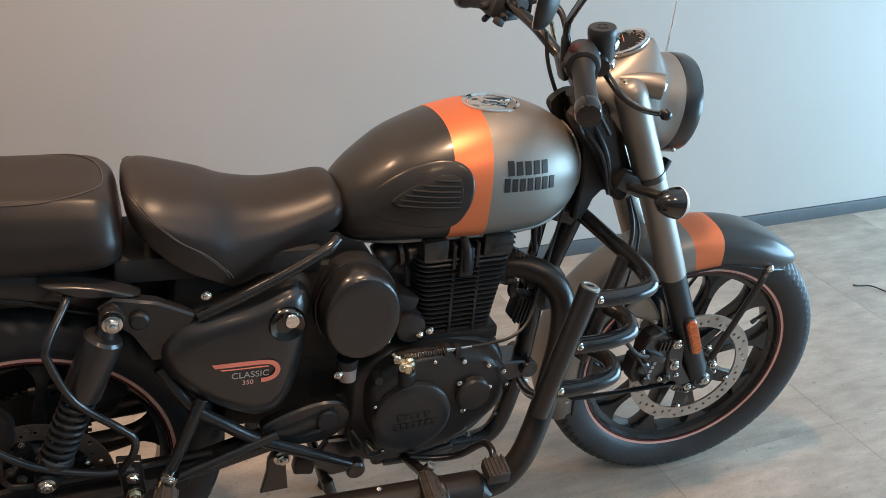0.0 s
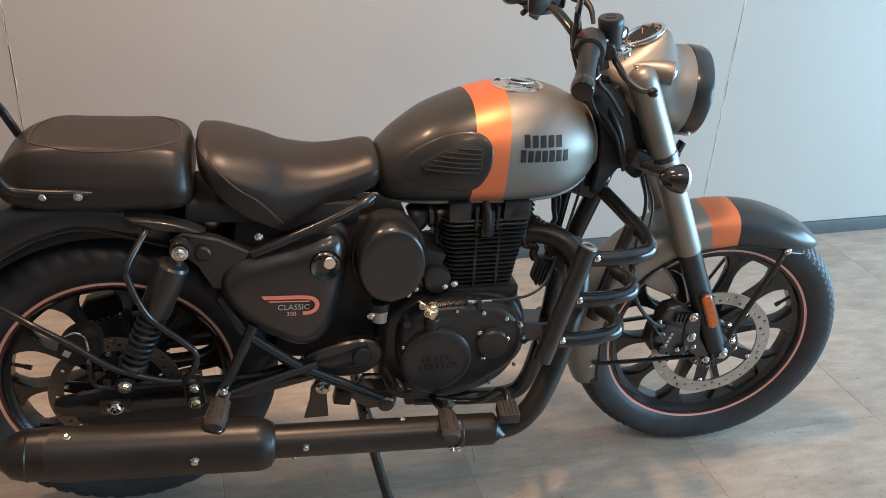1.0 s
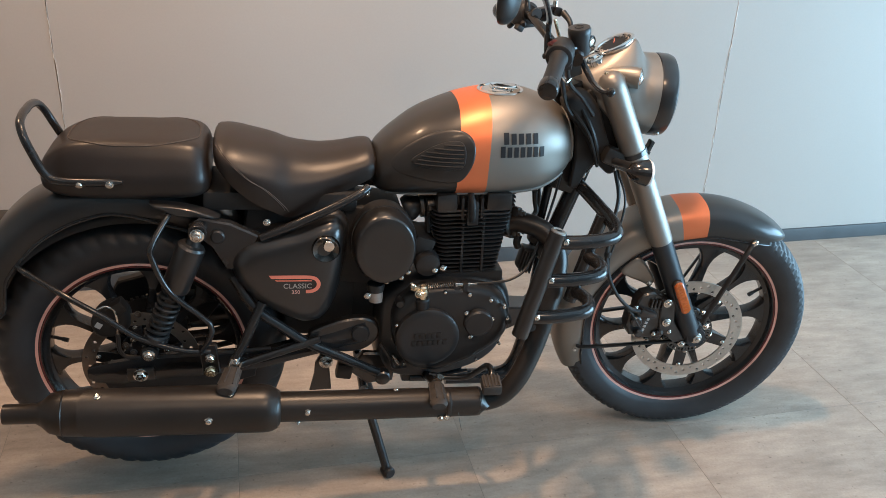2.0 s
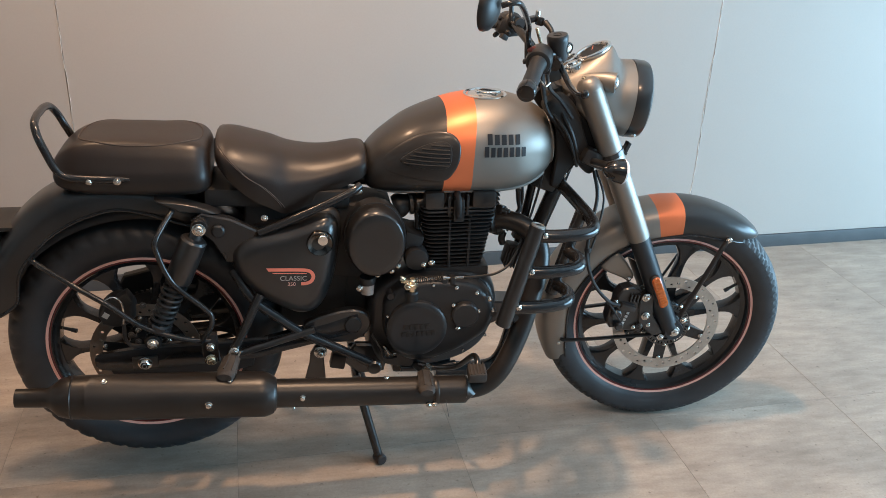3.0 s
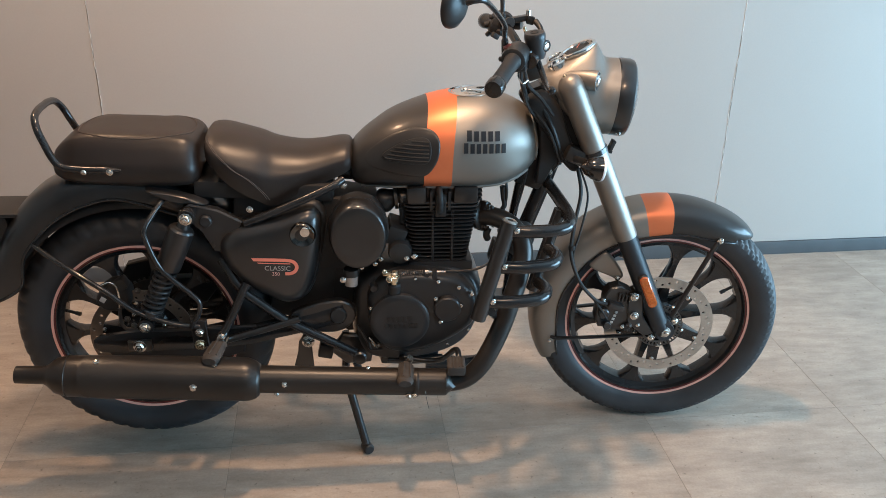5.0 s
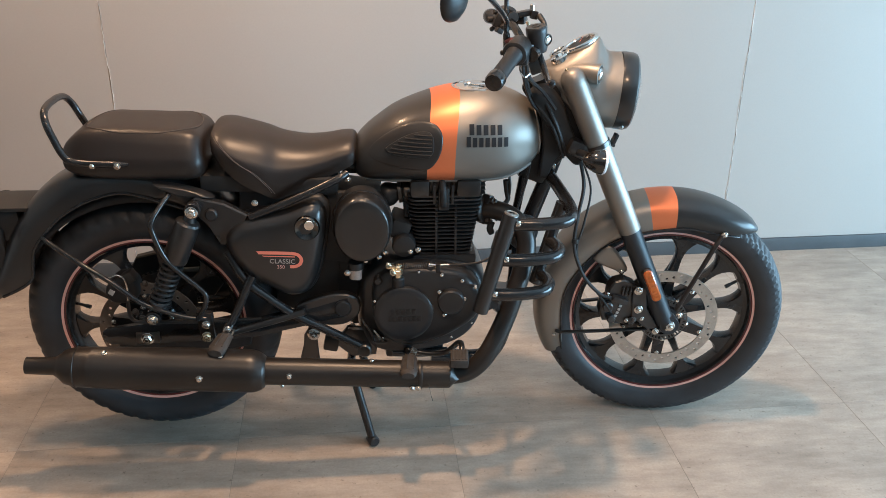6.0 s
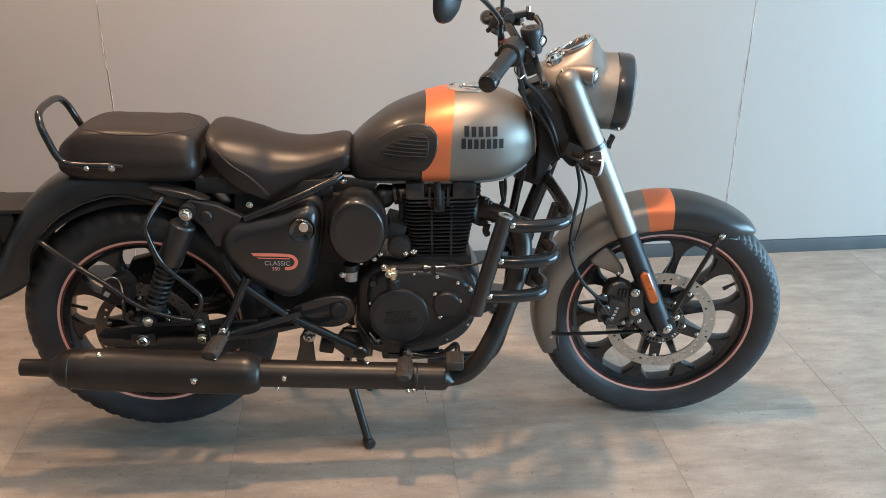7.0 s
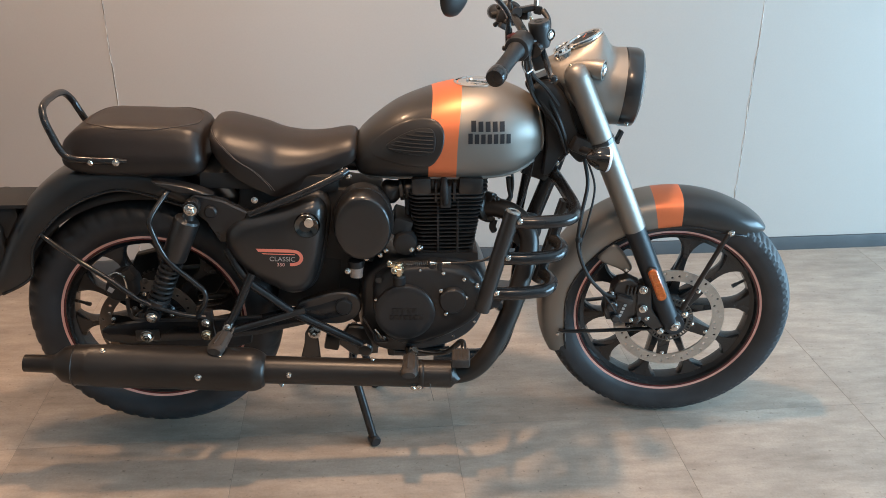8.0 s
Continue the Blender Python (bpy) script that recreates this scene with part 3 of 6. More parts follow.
for s in (-1, 1):
    y = FORK_Y[s]
    slider = part("fork_leg", Build().tube([on_fork(0.330, y), on_fork(0.345, y), on_fork(0.42, y), on_fork(0.60, y), on_fork(0.66, y)],
                                          lambda t: 0.0268 + 0.0008 * t, 28, 6), FORKSHEEN, bike, "satin black fork slider, bluish sheen put into its colour")
    part("axle_lug", Build().lathe([(0.026, -0.026), (0.028, -0.02), (0.028, 0.02), (0.026, 0.026)], (FA[0], y, FA[1]), (0, 1, 0), 24), FORKSHEEN, slider)
    part("fork_cover", Build().tube([on_fork(0.620, y), on_fork(0.626, y), on_fork(0.80, y), on_fork(0.985, y), on_fork(1.008, y)],
                                   lambda t: 0.0285 + 0.0035 * t, 32, 8), GREY, bike, "gunmetal fork shroud")
    p = on_fork(1.005, y)
    cap = part("fork_cap", Build().lathe([(0.0320, -0.004), (0.0315, 0.006), (0.0290, 0.016), (0.0235, 0.025), (0.015, 0.031), (0.006, 0.033)], p, DF, 32), GREY, bike)
    bolt(tuple(p + DF * 0.0295 + np.array((-0.006, 0, 0))), 0.0045, cap, tuple(DF), BRASS)
    b = Build()
    p = on_fork(0.845, y)
    b.tube([p - DF * 0.006, p + DF * 0.006], 0.0325, 28, 2)
    part("clamp_ring", b, BLACK, slider)
    part("hose_tab", Build().block((0.512, -0.052 if s < 0 else 0.13, 0.850), (0.010, 0.020, 0.034), (0, 22, 0), 0.002).block((0.503, -0.055 if s < 0 else 0.127, 0.840), (0.022, 0.016, 0.008), (0, 20, 0), 0.002), BLACK, slider)
bolt((FA[0], -0.110, FA[1]), 0.0125, bike)
bolt((FA[0], 0.131, FA[1]), 0.0125, bike, (0, 1, 0))


def lozenge(at, half_long, half_wide):
    """A bar with round ends along the fork leg, as an outline in x and z."""
    lo = math.atan2(DF[2], DF[0])
    out = []
    for k in range(16):
        a = 2 * math.pi * (k + 0.5) / 16
        u = half_wide * math.cos(a) + math.copysign(half_long - half_wide, math.cos(a))
        v = half_wide * math.sin(a)
        out.append((at[0] + u * math.cos(lo) - v * math.sin(lo), at[2] + u * math.sin(lo) + v * math.cos(lo)))
    return out


RP = on_fork(0.465, -0.1135)
part("reflector_mount", Build().plate(lozenge(RP, 0.053, 0.0150), -0.106, -0.1215, 0.003), PLASTIC, bike)
refl = part("side_reflector", Build().plate(lozenge(RP, 0.050, 0.0128), -0.114, -0.1255, 0.0035), REFLECT, bike, "amber side reflector")
b = Build()
for k in range(9):
    q = RP + DF * (0.009 * (k - 4))
    b.block((q[0], -0.1256, q[2]), (0.017, 0.0016, 0.0030), (0, -23.9, 0), 0.0006)
part("reflector_prism", b, REFLECT, refl)
# lower yoke, steering stem and the cover round it
b = Build()
b.block((0.425, 0.01, 0.830), (0.075, 0.200, 0.040), (0, 24, 0), 0.012)
b.tube([(0.405, 0, 0.82), (0.325, 0, 1.0)], 0.028, 20, 4)
part("steering_yoke", b, BLACK, bike)
for s in (-1, 1):
    b = Build().pillow([(0.285, 0.968), (0.330, 0.992), (0.372, 0.955), (0.402, 0.880), (0.436, 0.800), (0.418, 0.782), (0.385, 0.815), (0.350, 0.872), (0.305, 0.930)], s * 0.030, s * 0.066, 0.016, 4)
    part("steering_shroud", b, DEEP, bike, "black plastic steering head cover")

for s in (-1, 1):
    part("steering_panel", Build().plate([(0.312, 0.955), (0.351, 0.992), (0.372, 0.985), (0.405, 0.920), (0.436, 0.860), (0.448, 0.836), (0.397, 0.824), (0.365, 0.790), (0.345, 0.745), (0.325, 0.750), (0.332, 0.826), (0.325, 0.900)], s * 0.028, s * 0.048, 0.004), DEEP, bike)
# front caliper with its hose
cal = part("brake_caliper", Build().plate([(0.512, 0.352), (0.503, 0.378), (0.507, 0.412), (0.522, 0.420), (0.524, 0.448), (0.538, 0.468), (0.565, 0.474), (0.596, 0.458), (0.602, 0.350), (0.575, 0.338), (0.548, 0.342), (0.538, 0.350)], -0.058, -0.100, 0.004), BLACK, bike, "black floating brake caliper")
for q, r in (((0.520, -0.108, 0.400), 0.015), ((0.532, -0.108, 0.364), 0.012)):
    part("piston_cap", Build().lathe([(r, 0), (r, 0.008), (r * 0.75, 0.012)], q, (0, -1, 0), 20), BLACK, cal)
for k in range(4):
    part("cooling_rib", Build().block((0.560 + 0.010 * k, -0.102, 0.444 - 0.001 * k), (0.005, 0.014, 0.024), (0, 8, 0), 0.0012), FRAME, cal)
part("lower_lug", Build().block((0.590, -0.100, 0.352), (0.020, 0.022, 0.020), (0, 30, 0), 0.004), FRAME, cal)
bolt((0.520, -0.101, 0.432), 0.0050, cal)
bolt((0.578, -0.106, 0.354), 0.0048, cal)
part("bridge", Build().block((0.553, -0.104, 0.418), (0.045, 0.022, 0.016), (0, 20, 0), 0.004), BLACK, cal)
b = Build()
for k in range(5):
    b.block((0.5475 + 0.0036 * k, -0.1010, 0.366 + 0.0100 * k), (0.008, 0.0015, 0.0068), (0, 18, 0), 0.0003)
part("maker_mark", b, DECALGREY, cal, "pale bars in place of the maker's mark")
bolt((0.601, -0.110, 0.446), 0.0088, cal)
bolt((0.606, -0.110, 0.389), 0.0088, cal)
bolt((0.620, -0.107, 0.358), 0.0045, cal)
bolt((0.596, -0.107, 0.356), 0.0060, cal, mat=DARKSTEEL)
bolt((0.663, -0.104, 0.316), 0.0072, cal)
bolt((0.725, -0.100, 0.362), 0.0070, cal)
part("caliper_bracket", Build().plate([(0.585, 0.455), (0.625, 0.450), (0.632, 0.385), (0.668, 0.330), (0.640, 0.322), (0.590, 0.365)], -0.084, -0.106, 0.003), BLACK, cal)
part("brake_hose", Build().tube([(0.425, -0.075, 0.80), (0.432, -0.10, 0.74), (0.418, -0.115, 0.66), (0.415, -0.12, 0.58), (0.445, -0.12, 0.50), (0.492, -0.118, 0.445), (0.525, -0.115, 0.43)], 0.0048, 10, 8), PLASTIC, bike, "black rubber brake hose")
part("sensor_cable", Build().tube([(0.432, -0.070, 0.80), (0.452, -0.095, 0.73), (0.436, -0.112, 0.64), (0.422, -0.118, 0.57), (0.452, -0.114, 0.49), (0.50, -0.118, 0.43), (0.53, -0.118, 0.385)], 0.0028, 8, 8), PLASTIC, bike)
part("hose_clip", Build().lathe([(0.008, -0.006), (0.009, 0), (0.008, 0.006)], (0.4155, -0.119, 0.60), (0.1, 0, 1), 12), PLASTIC, bike)
b = Build().lathe([(0.054, -0.066), (0.054, -0.069), (0.048, -0.069), (0.048, -0.066)], (FA[0], 0, FA[1]), (0, 1, 0), 48, caps=False, closed=True)
for k in range(40):
    a = 2 * math.pi * k / 40
    b.block((FA[0] + 0.0585 * math.cos(a), -0.0675, FA[1] + 0.0585 * math.sin(a)), (0.010, 0.003, 0.0045), (0, -math.degrees(a), 0), 0.0004)
b.lathe([(0.066, -0.066), (0.066, -0.069), (0.063, -0.069), (0.063, -0.066)], (FA[0], 0, FA[1]), (0, 1, 0), 48, caps=False, closed=True)
part("abs_ring", b, DARKSTEEL, fw, "slotted dark steel sensor ring")

# headlamp and its hooded housing
AX = (math.cos(radians(-5)), 0, math.sin(radians(-5)))
HC = (0.528, 0.0, 0.968)


def casquette_section(x):
    """The hood's section at x: crown height, deck half width, widest half width and its height, keel height, keel half width."""
    rows = [(0.318, 1.030, 0.016, 0.030, 1.018, 1.006, 0.020), (0.326, 1.035, 0.034, 0.056, 1.016, 0.992, 0.040), (0.345, 1.044, 0.045, 0.080, 1.008, 0.974, 0.066), (0.375, 1.061, 0.052, 0.093, 1.000, 0.948, 0.080),
            (0.405, 1.078, 0.053, 0.0975, 0.992, 0.920, 0.078), (0.432, 1.093, 0.046, 0.0985, 0.984, 0.893, 0.060), (0.450, 1.102, 0.038, 0.0980, 0.978, 0.880, 0.046), (0.461, 1.103, 0.032, 0.0975, 0.974, 0.877, 0.040),
            (0.470, 1.095, 0.034, 0.0970, 0.972, 0.8755, 0.038), (0.481, 1.080, 0.036, 0.0965, 0.970, 0.8745, 0.036), (0.494, 1.071, 0.037, 0.0962, 0.969, 0.8735, 0.036), (0.518, 1.066, 0.037, 0.0962, 0.968, 0.8718, 0.036)]
    return tuple(curve_at([(r[0], r[j]) for r in rows], x) for j in range(1, 7))


def headlamp():
    rings = []
    for i in range(61):
        x = 0.318 + 0.200 * i / 60
        zt, wt, wm, zm, zb, wb = casquette_section(x)
        # towards the lamp the section runs out into a circle
        k = max(0.0, min(1.0, (x - 0.455) / 0.045))
        k = k * k * (3 - 2 * k)
        side = spline([(0, zt, 0), (wt * 0.55, zt - 0.0008, 0), (wt, zt - 0.005, 0), (wt + (wm - wt) * 0.55, zt - (zt - zm) * 0.36, 0), (wm, zm, 0), (wm * 0.93, zm - (zm - zb) * 0.48, 0), (wb, zb + 0.006, 0), (wb * 0.5, zb, 0), (0, zb, 0)], 6)
        r, zc = 0.0965, 0.9695
        half = []
        for j, q in enumerate(side):
            a = math.pi * j / (len(side) - 1)
            half.append((q[0] * (1 - k) + r * math.sin(a) * k, q[1] * (1 - k) + (zc + r * math.cos(a)) * k))
        rings.append([(x, y, z) for y, z in half] + [(x, -y, z) for y, z in half[-2:0:-1]])
    nac = part("headlamp_housing", Build().loft(rings), GREY, bike, "gunmetal hooded headlamp housing", sharp=50)
    part("headlamp_ring", Build().lathe([(0.0970, -0.016), (0.0985, -0.010), (0.0985, 0.012), (0.095, 0.022), (0.088, 0.027), (0.086, 0.020), (0.086, -0.016)], HC, AX, 56, caps=False, closed=True), BLACK, nac, "satin black headlamp rim")
    part("headlamp_glass", Build().lathe([(0.087, 0.020), (0.075, 0.030), (0.05, 0.038), (0.02, 0.042)], HC, AX, 48), GLASS, nac)
    part("reflector_bowl", Build().lathe([(0.085, 0.014), (0.070, -0.01), (0.04, -0.03), (0.01, -0.035)], HC, AX, 40), CHROME, nac)
    bolt((0.5275, -0.058, 0.8905), 0.0050, nac, (0.1, -0.62, -0.78))
    for s in (-1, 1):
        # the pilot lamp sits in a tapering bulge of the hood
        lens = np.array((0.4555, s * 0.0960, 1.0300))
        out = np.array((0.93, s * 0.36, -0.05))
        out /= np.linalg.norm(out)
        pod = Build()
        prof = []
        for i in range(15):
            t = i / 14
            c = np.array((0.372, s * 0.066, 1.037)) * (1 - t) + lens * t
            rr = 0.004 + 0.0205 * math.sin(t * math.pi / 2) ** 0.9
            prof.append((c, rr))
        _, u, w = basis_for(out)
        pod.loft([[c + rr * (math.cos(a) * u + math.sin(a) * w) for a in [2 * math.pi * j / 28 for j in range(28)]] for c, rr in prof] +
                 [[lens + out * h + rr * (math.cos(a) * u + math.sin(a) * w) for a in [2 * math.pi * j / 28 for j in range(28)]] for h, rr in ((0.0025, 0.0242), (0.003, 0.0215), (-0.001, 0.0200), (-0.004, 0.0190))])
        part("pilot_lamp_pod", pod, GREY, nac, sharp=50)
        part("lens_gasket", Build().lathe([(0.0205, -0.003), (0.0205, 0.0015), (0.0165, 0.0030), (0.016, -0.003)], lens, out, 28, caps=False, closed=True), PLASTIC, nac)
        part("pilot_lamp_lens", Build().lathe([(0.0168, 0), (0.0160, 0.004), (0.012, 0.008), (0.005, 0.0100)], lens, out, 28), CHROME, nac, "small bright pilot lamp lens")
    d = Vector((-0.46, 0, 0.89)).normalized()
    dn = np.array(d)
    sc = np.array((0.4150, -0.002, 1.0800))
    clock = part("speedometer", Build().lathe([(0.0455, -0.020), (0.0462, 0.000), (0.0490, 0.003), (0.0500, 0.007), (0.0488, 0.0108), (0.0450, 0.0130), (0.0415, 0.0115), (0.0400, 0.0080)], sc, d, 52, caps=False), CHROME, nac, "round dial in a chrome bezel")
    part("dial", Build().lathe([(0.0415, 0.002), (0.0415, 0.0075), (0.01, 0.0080)], sc, d, 40), DIAL, clock)
    _, du, dw = basis_for(d)
    for k in range(25):
        a = 2 * math.pi * k / 30 + 0.5
        p0, p1 = (sc + dn * 0.0088 + r * (math.cos(a) * du + math.sin(a) * dw) for r in (0.033 if k % 3 else 0.029, 0.0375))
        part("dial_mark", Build().tube([p0, p1], 0.0006, 5, 1), DECALGREY, clock)
    part("needle", Build().tube([sc + dn * 0.0105, sc + dn * 0.0105 + 0.030 * du - 0.010 * dw], 0.0008, 6, 1), DECALRED, clock)
    # ignition switch and warning-lamp pod behind the dial
    for name, y, label in (("ignition_switch", -0.034, "chrome ignition switch"), ("warning_lamp_pod", 0.034, "chrome warning lamp pod")):
        c = np.array((0.3620, y, 1.0540))
        pod = part(name, Build().lathe([(0.0240, -0.020), (0.0250, -0.002), (0.0245, 0.004), (0.0215, 0.0075), (0.0185, 0.0055), (0.0170, 0.0030)], c, d, 30, caps=False), CHROME, nac, label)
        part("pod_face", Build().lathe([(0.0180, -0.002), (0.0180, 0.0034), (0.004, 0.0040)], c, d, 26), DIAL, pod)
        if y < 0:
            part("key_barrel", Build().lathe([(0.0115, 0.002), (0.0115, 0.010), (0.0095, 0.013), (0.004, 0.0125)], c, d, 8), CHROME, pod)
            for k in range(6):
                q = c + dn * 0.006 + 0.0145 * (math.cos(k * 1.047) * du + math.sin(k * 1.047) * dw)
                part("bezel_stud", Build().lathe([(0.0028, -0.004), (0.0028, 0.001), (0.0015, 0.0025)], q, d, 8), CHROME, pod)
    nac.matrix_basis = Matrix.Translation((0.013, 0.036, -0.008)) @ Matrix.Translation((0.36, 0, 0)) @ Matrix.Rotation(radians(-8), 4, 'Z') @ Matrix.Translation((-0.36, 0, 0))
    return nac


headlamp()

# front indicators
for s in (-1, 1):
    b = Build().tube([(0.415, s * 0.085, 0.828), (0.425, s * 0.14, 0.838), (0.435, s * 0.170, 0.842)], 0.0095, 12, 6)
    stem = part("indicator", b, BLACK, bike, "stubby black indicator with a smoked lens")
    d = Vector((1, 0, -0.15)).normalized()
    part("lens", Build().lathe([(0.004, -0.046), (0.017, -0.036), (0.027, -0.016), (0.0305, 0.002)], (0.448, s * 0.190, 0.838), d, 28), SMOKE, stem)
    part("lens_edge", Build().lathe([(0.0305, 0.002), (0.0310, 0.005), (0.0285, 0.009), (0.018, 0.012), (0.005, 0.013)], (0.448, s * 0.190, 0.838), d, 28), WHITELENS, stem, "clear front edge of the lens")

# fuel tank
TS = [(-0.152, 0.797, 0.020, 0.035), (-0.144, 0.800, 0.046, 0.070), (-0.120, 0.808, 0.066, 0.096), (-0.085, 0.820, 0.082, 0.114), (-0.045, 0.833, 0.096, 0.129), (0.000, 0.843, 0.106, 0.142),
      (0.060, 0.852, 0.117, 0.150), (0.120, 0.857, 0.124, 0.152), (0.180, 0.859, 0.125, 0.149), (0.225, 0.858, 0.119, 0.142), (0.265, 0.858, 0.105, 0.127), (0.300, 0.860, 0.084, 0.103),
      (0.322, 0.862, 0.060, 0.076), (0.335, 0.863, 0.032, 0.043), (0.340, 0.863, 0.012, 0.018)]


def tank_row(x):
    return tuple(curve_at([(r[0], r[j]) for r in TS], x) for j in (1, 2, 3))


def tank_section(x):
    """Widest height, rise, drop and half width of the section at x."""
    zc, h, w = tank_row(x)
    low = zc - h + 0.12 * w
    mid = low + 0.38 * (zc + h - low)
    return mid, zc + h - mid, mid - low, w


def tank_at(x, t, lift=0.0):
    """A point of the tank's skin: station x, t round the section from the right flank over the top."""
    mid, up, down, w = tank_section(x)
    c, s = math.cos(t), math.sin(t)
    n = 2.4 if s > 0 else 3.0
    p = np.array((x, -w * math.copysign(abs(c) ** (2 / n), c), mid + (up if s > 0 else down) * math.copysign(abs(s) ** (2 / n), s)))
    if lift:
        out = p - np.array((x, 0, mid))
        p = p + out / np.linalg.norm(out) * lift
    return p


def tank_side(x, z, lift, s=-1):
    """The point of the flank at station x and height z."""
    mid, up, down, w = tank_section(x)
    n, h = (2.4, up) if z > mid else (3.0, down)
    k = min(0.999, abs(z - mid) / h)
    p = np.array((x, -w * (1 - k ** n) ** (1 / n), z))
    out = p - np.array((x, 0, mid))
    p = p + out / np.linalg.norm(out) * lift
    return (p[0], p[1] if s < 0 else -p[1], p[2])


xs = [-0.152 + 0.492 * (0.5 - 0.5 * math.cos(math.pi * i / 70)) for i in range(71)]
tank = part("fuel_tank", Build().loft([[tank_at(x, 2 * math.pi * k / 72) for k in range(72)] for x in xs], mats=[0 if x < 0.066 else 1 for x in xs]),
            [TANKBLACK, GREY], bike, "teardrop fuel tank, charcoal behind and gunmetal in front", sharp=60)
# stripe over the tank
band = []
for k in range(97):
    t = -0.95 + (math.pi + 1.9) * k / 96
    row = []
    for j in range(9):
        x = 0.06
        for _ in range(4):
            z = tank_at(x, t)[2]
            x = 0.033 + 0.55 * max(0.0, z - 0.80) ** 2 + 0.0685 * j / 8
        row.append(tank_at(x, t, 0.0007))
    band.append(row)
part("stripe", Build().loft(band, caps=False, open_ring=True), ORANGE, tank, "copper-orange painted stripe", sharp=60)
# seam flange under the tank
for s in (-1, 1):
    pts = [tuple(np.array(tank_at(x, -0.80)) * np.array((1, -s, 1)) + np.array((0, 0, -0.001))) for x in (-0.12, -0.06, 0.0, 0.06, 0.12, 0.18, 0.23, 0.27, 0.30)]
    part("seam_flange", Build().tube(pts, 0.0042, 8, 6), GREY, tank)
pts = [tank_at(0.322 - 0.012 * max(0, math.sin(t)), t, 0.0005) for t in [-1.35 + (math.pi + 2.7) * k / 40 for k in range(41)]]
part("front_seam", Build().tube(pts, 0.0032, 8, 2), GREY, tank)
# knee panels with ribbed pads
KNEE = [(-0.112, 0.842), (-0.085, 0.872), (-0.035, 0.905), (0.015, 0.921), (0.052, 0.918), (0.070, 0.898), (0.071, 0.868), (0.060, 0.835), (0.036, 0.808), (-0.01, 0.806), (-0.06, 0.812), (-0.098, 0.822)]
for s in (-1, 1):
    o = np.array(spline([(*q, 0) for q in KNEE], 6, True))[:, :2]
    c = np.array((-0.005, 0.860))
    rings = [[tank_side(*(c + (q - c) * r), lift * max(0.12, min(1, ((c + (q - c) * r)[0] + 0.10) / 0.09)), s) for q in o] for r, lift in ((1.0, -0.001), (0.985, 0.0022), (0.95, 0.0034), (0.90, 0.0036), (0.72, 0.0034), (0.3, 0.0034), (0.05, 0.0034))]
    knee = part("knee_panel", Build().loft(rings), TANKBLACK, tank, "charcoal knee panel proud of the tank", sharp=60)
    PAD = [(-0.070, 0.848), (-0.045, 0.872), (-0.005, 0.893), (0.030, 0.900), (0.046, 0.893), (0.050, 0.872), (0.046, 0.848), (0.030, 0.838), (-0.02, 0.838)]
    o = np.array(spline([(*q, 0) for q in PAD], 6, True))[:, :2]
    c = np.array((-0.002, 0.866))
    rings = [[tank_side(*(c + (q - c) * r), lift, s) for q in o] for r, lift in ((1.0, 0.0034), (0.97, 0.0058), (0.9, 0.0060), (0.5, 0.0060), (0.05, 0.0060))]
    part("knee_pad", Build().loft(rings), PLASTIC, knee, "black rubber knee pad")
    for k in range(6):
        z = 0.846 + 0.0088 * k
        x0 = curve_at([(0.838, -0.074), (0.872, -0.044), (0.900, 0.02)], z) + 0.006
        x1 = 0.044
        pts = [tank_side(x0 + (x1 - x0) * i / 6, z, 0.0066, s) for i in range(7)]
        part("rib", Build().tube(pts, 0.0019, 6, 1), PLASTIC, knee)
    # plain strokes where the maker's lettering stands
    for z, x0, x1, n, hh in ((0.905, 0.134, 0.221, 5, 0.0115), (0.8765, 0.127, 0.236, 7, 0.0115)):
        for k in range(n):
            xa, xb = x0 + (x1 - x0) * (k + 0.12) / n, x0 + (x1 - x0) * (k + 0.80) / n
            zz = z - (xa - x0) * 0.03
            lo, hi = zz - hh, zz + hh * (1.15 if k == 0 else 1.0)
            b = Build()
            for lift in (0.0014, -0.0010):
                b.add([tank_side(xa + (xb - xa) * i / 2, lo + (hi - lo) * j / 3, lift, s) for j in range(4) for i in range(3)], [(j * 3 + i, j * 3 + i + 1, j * 3 + i + 4, j * 3 + i + 3) for j in range(3) for i in range(2)])
            rim = [0, 1, 2, 5, 8, 11, 10, 9, 6, 3]
            b.f += [(a, c, c + 12, a + 12) for a, c in zip(rim, rim[1:] + rim[:1])]
            b.m += [0] * 10
            part("lettering_bar", b, BADGE, tank)
d = Vector((0.0, 0.0, 1)).normalized()
fc = np.array((0.156, 0.0, 0.9796))
cap = part("filler_cap", Build().lathe([(0.053, -0.014), (0.0545, -0.004), (0.0545, 0.0020), (0.0505, 0.0036), (0.0470, 0.0020), (0.0455, 0.0005), (0.038, 0.0030), (0.024, 0.0056), (0.008, 0.0062)], fc, d, 56), CHROME, tank, "chrome flush filler cap with a key flap")
flap = [(0.030, 0.000), (0.024, 0.014), (0.004, 0.019), (-0.020, 0.014), (-0.030, 0.0), (-0.020, -0.014), (0.004, -0.019), (0.024, -0.014)]
o = [q[:2] for q in spline([(*q, 0) for q in flap], 4, True)]
part("cap_flap", Build().loft([[(fc[0] + 0.012 + q[0] * k, fc[1] + q[1] * k, fc[2] + z) for q in o] for z, k in ((0.002, 1.0), (0.0088, 1.0), (0.0108, 0.92), (0.0112, 0.5))]), CHROME, cap)
part("flap_hinge", Build().tube([(fc[0] - 0.020, -0.013, fc[2] + 0.0075), (fc[0] - 0.020, 0.013, fc[2] + 0.0075)], 0.0034, 10, 2), CHROME, cap)

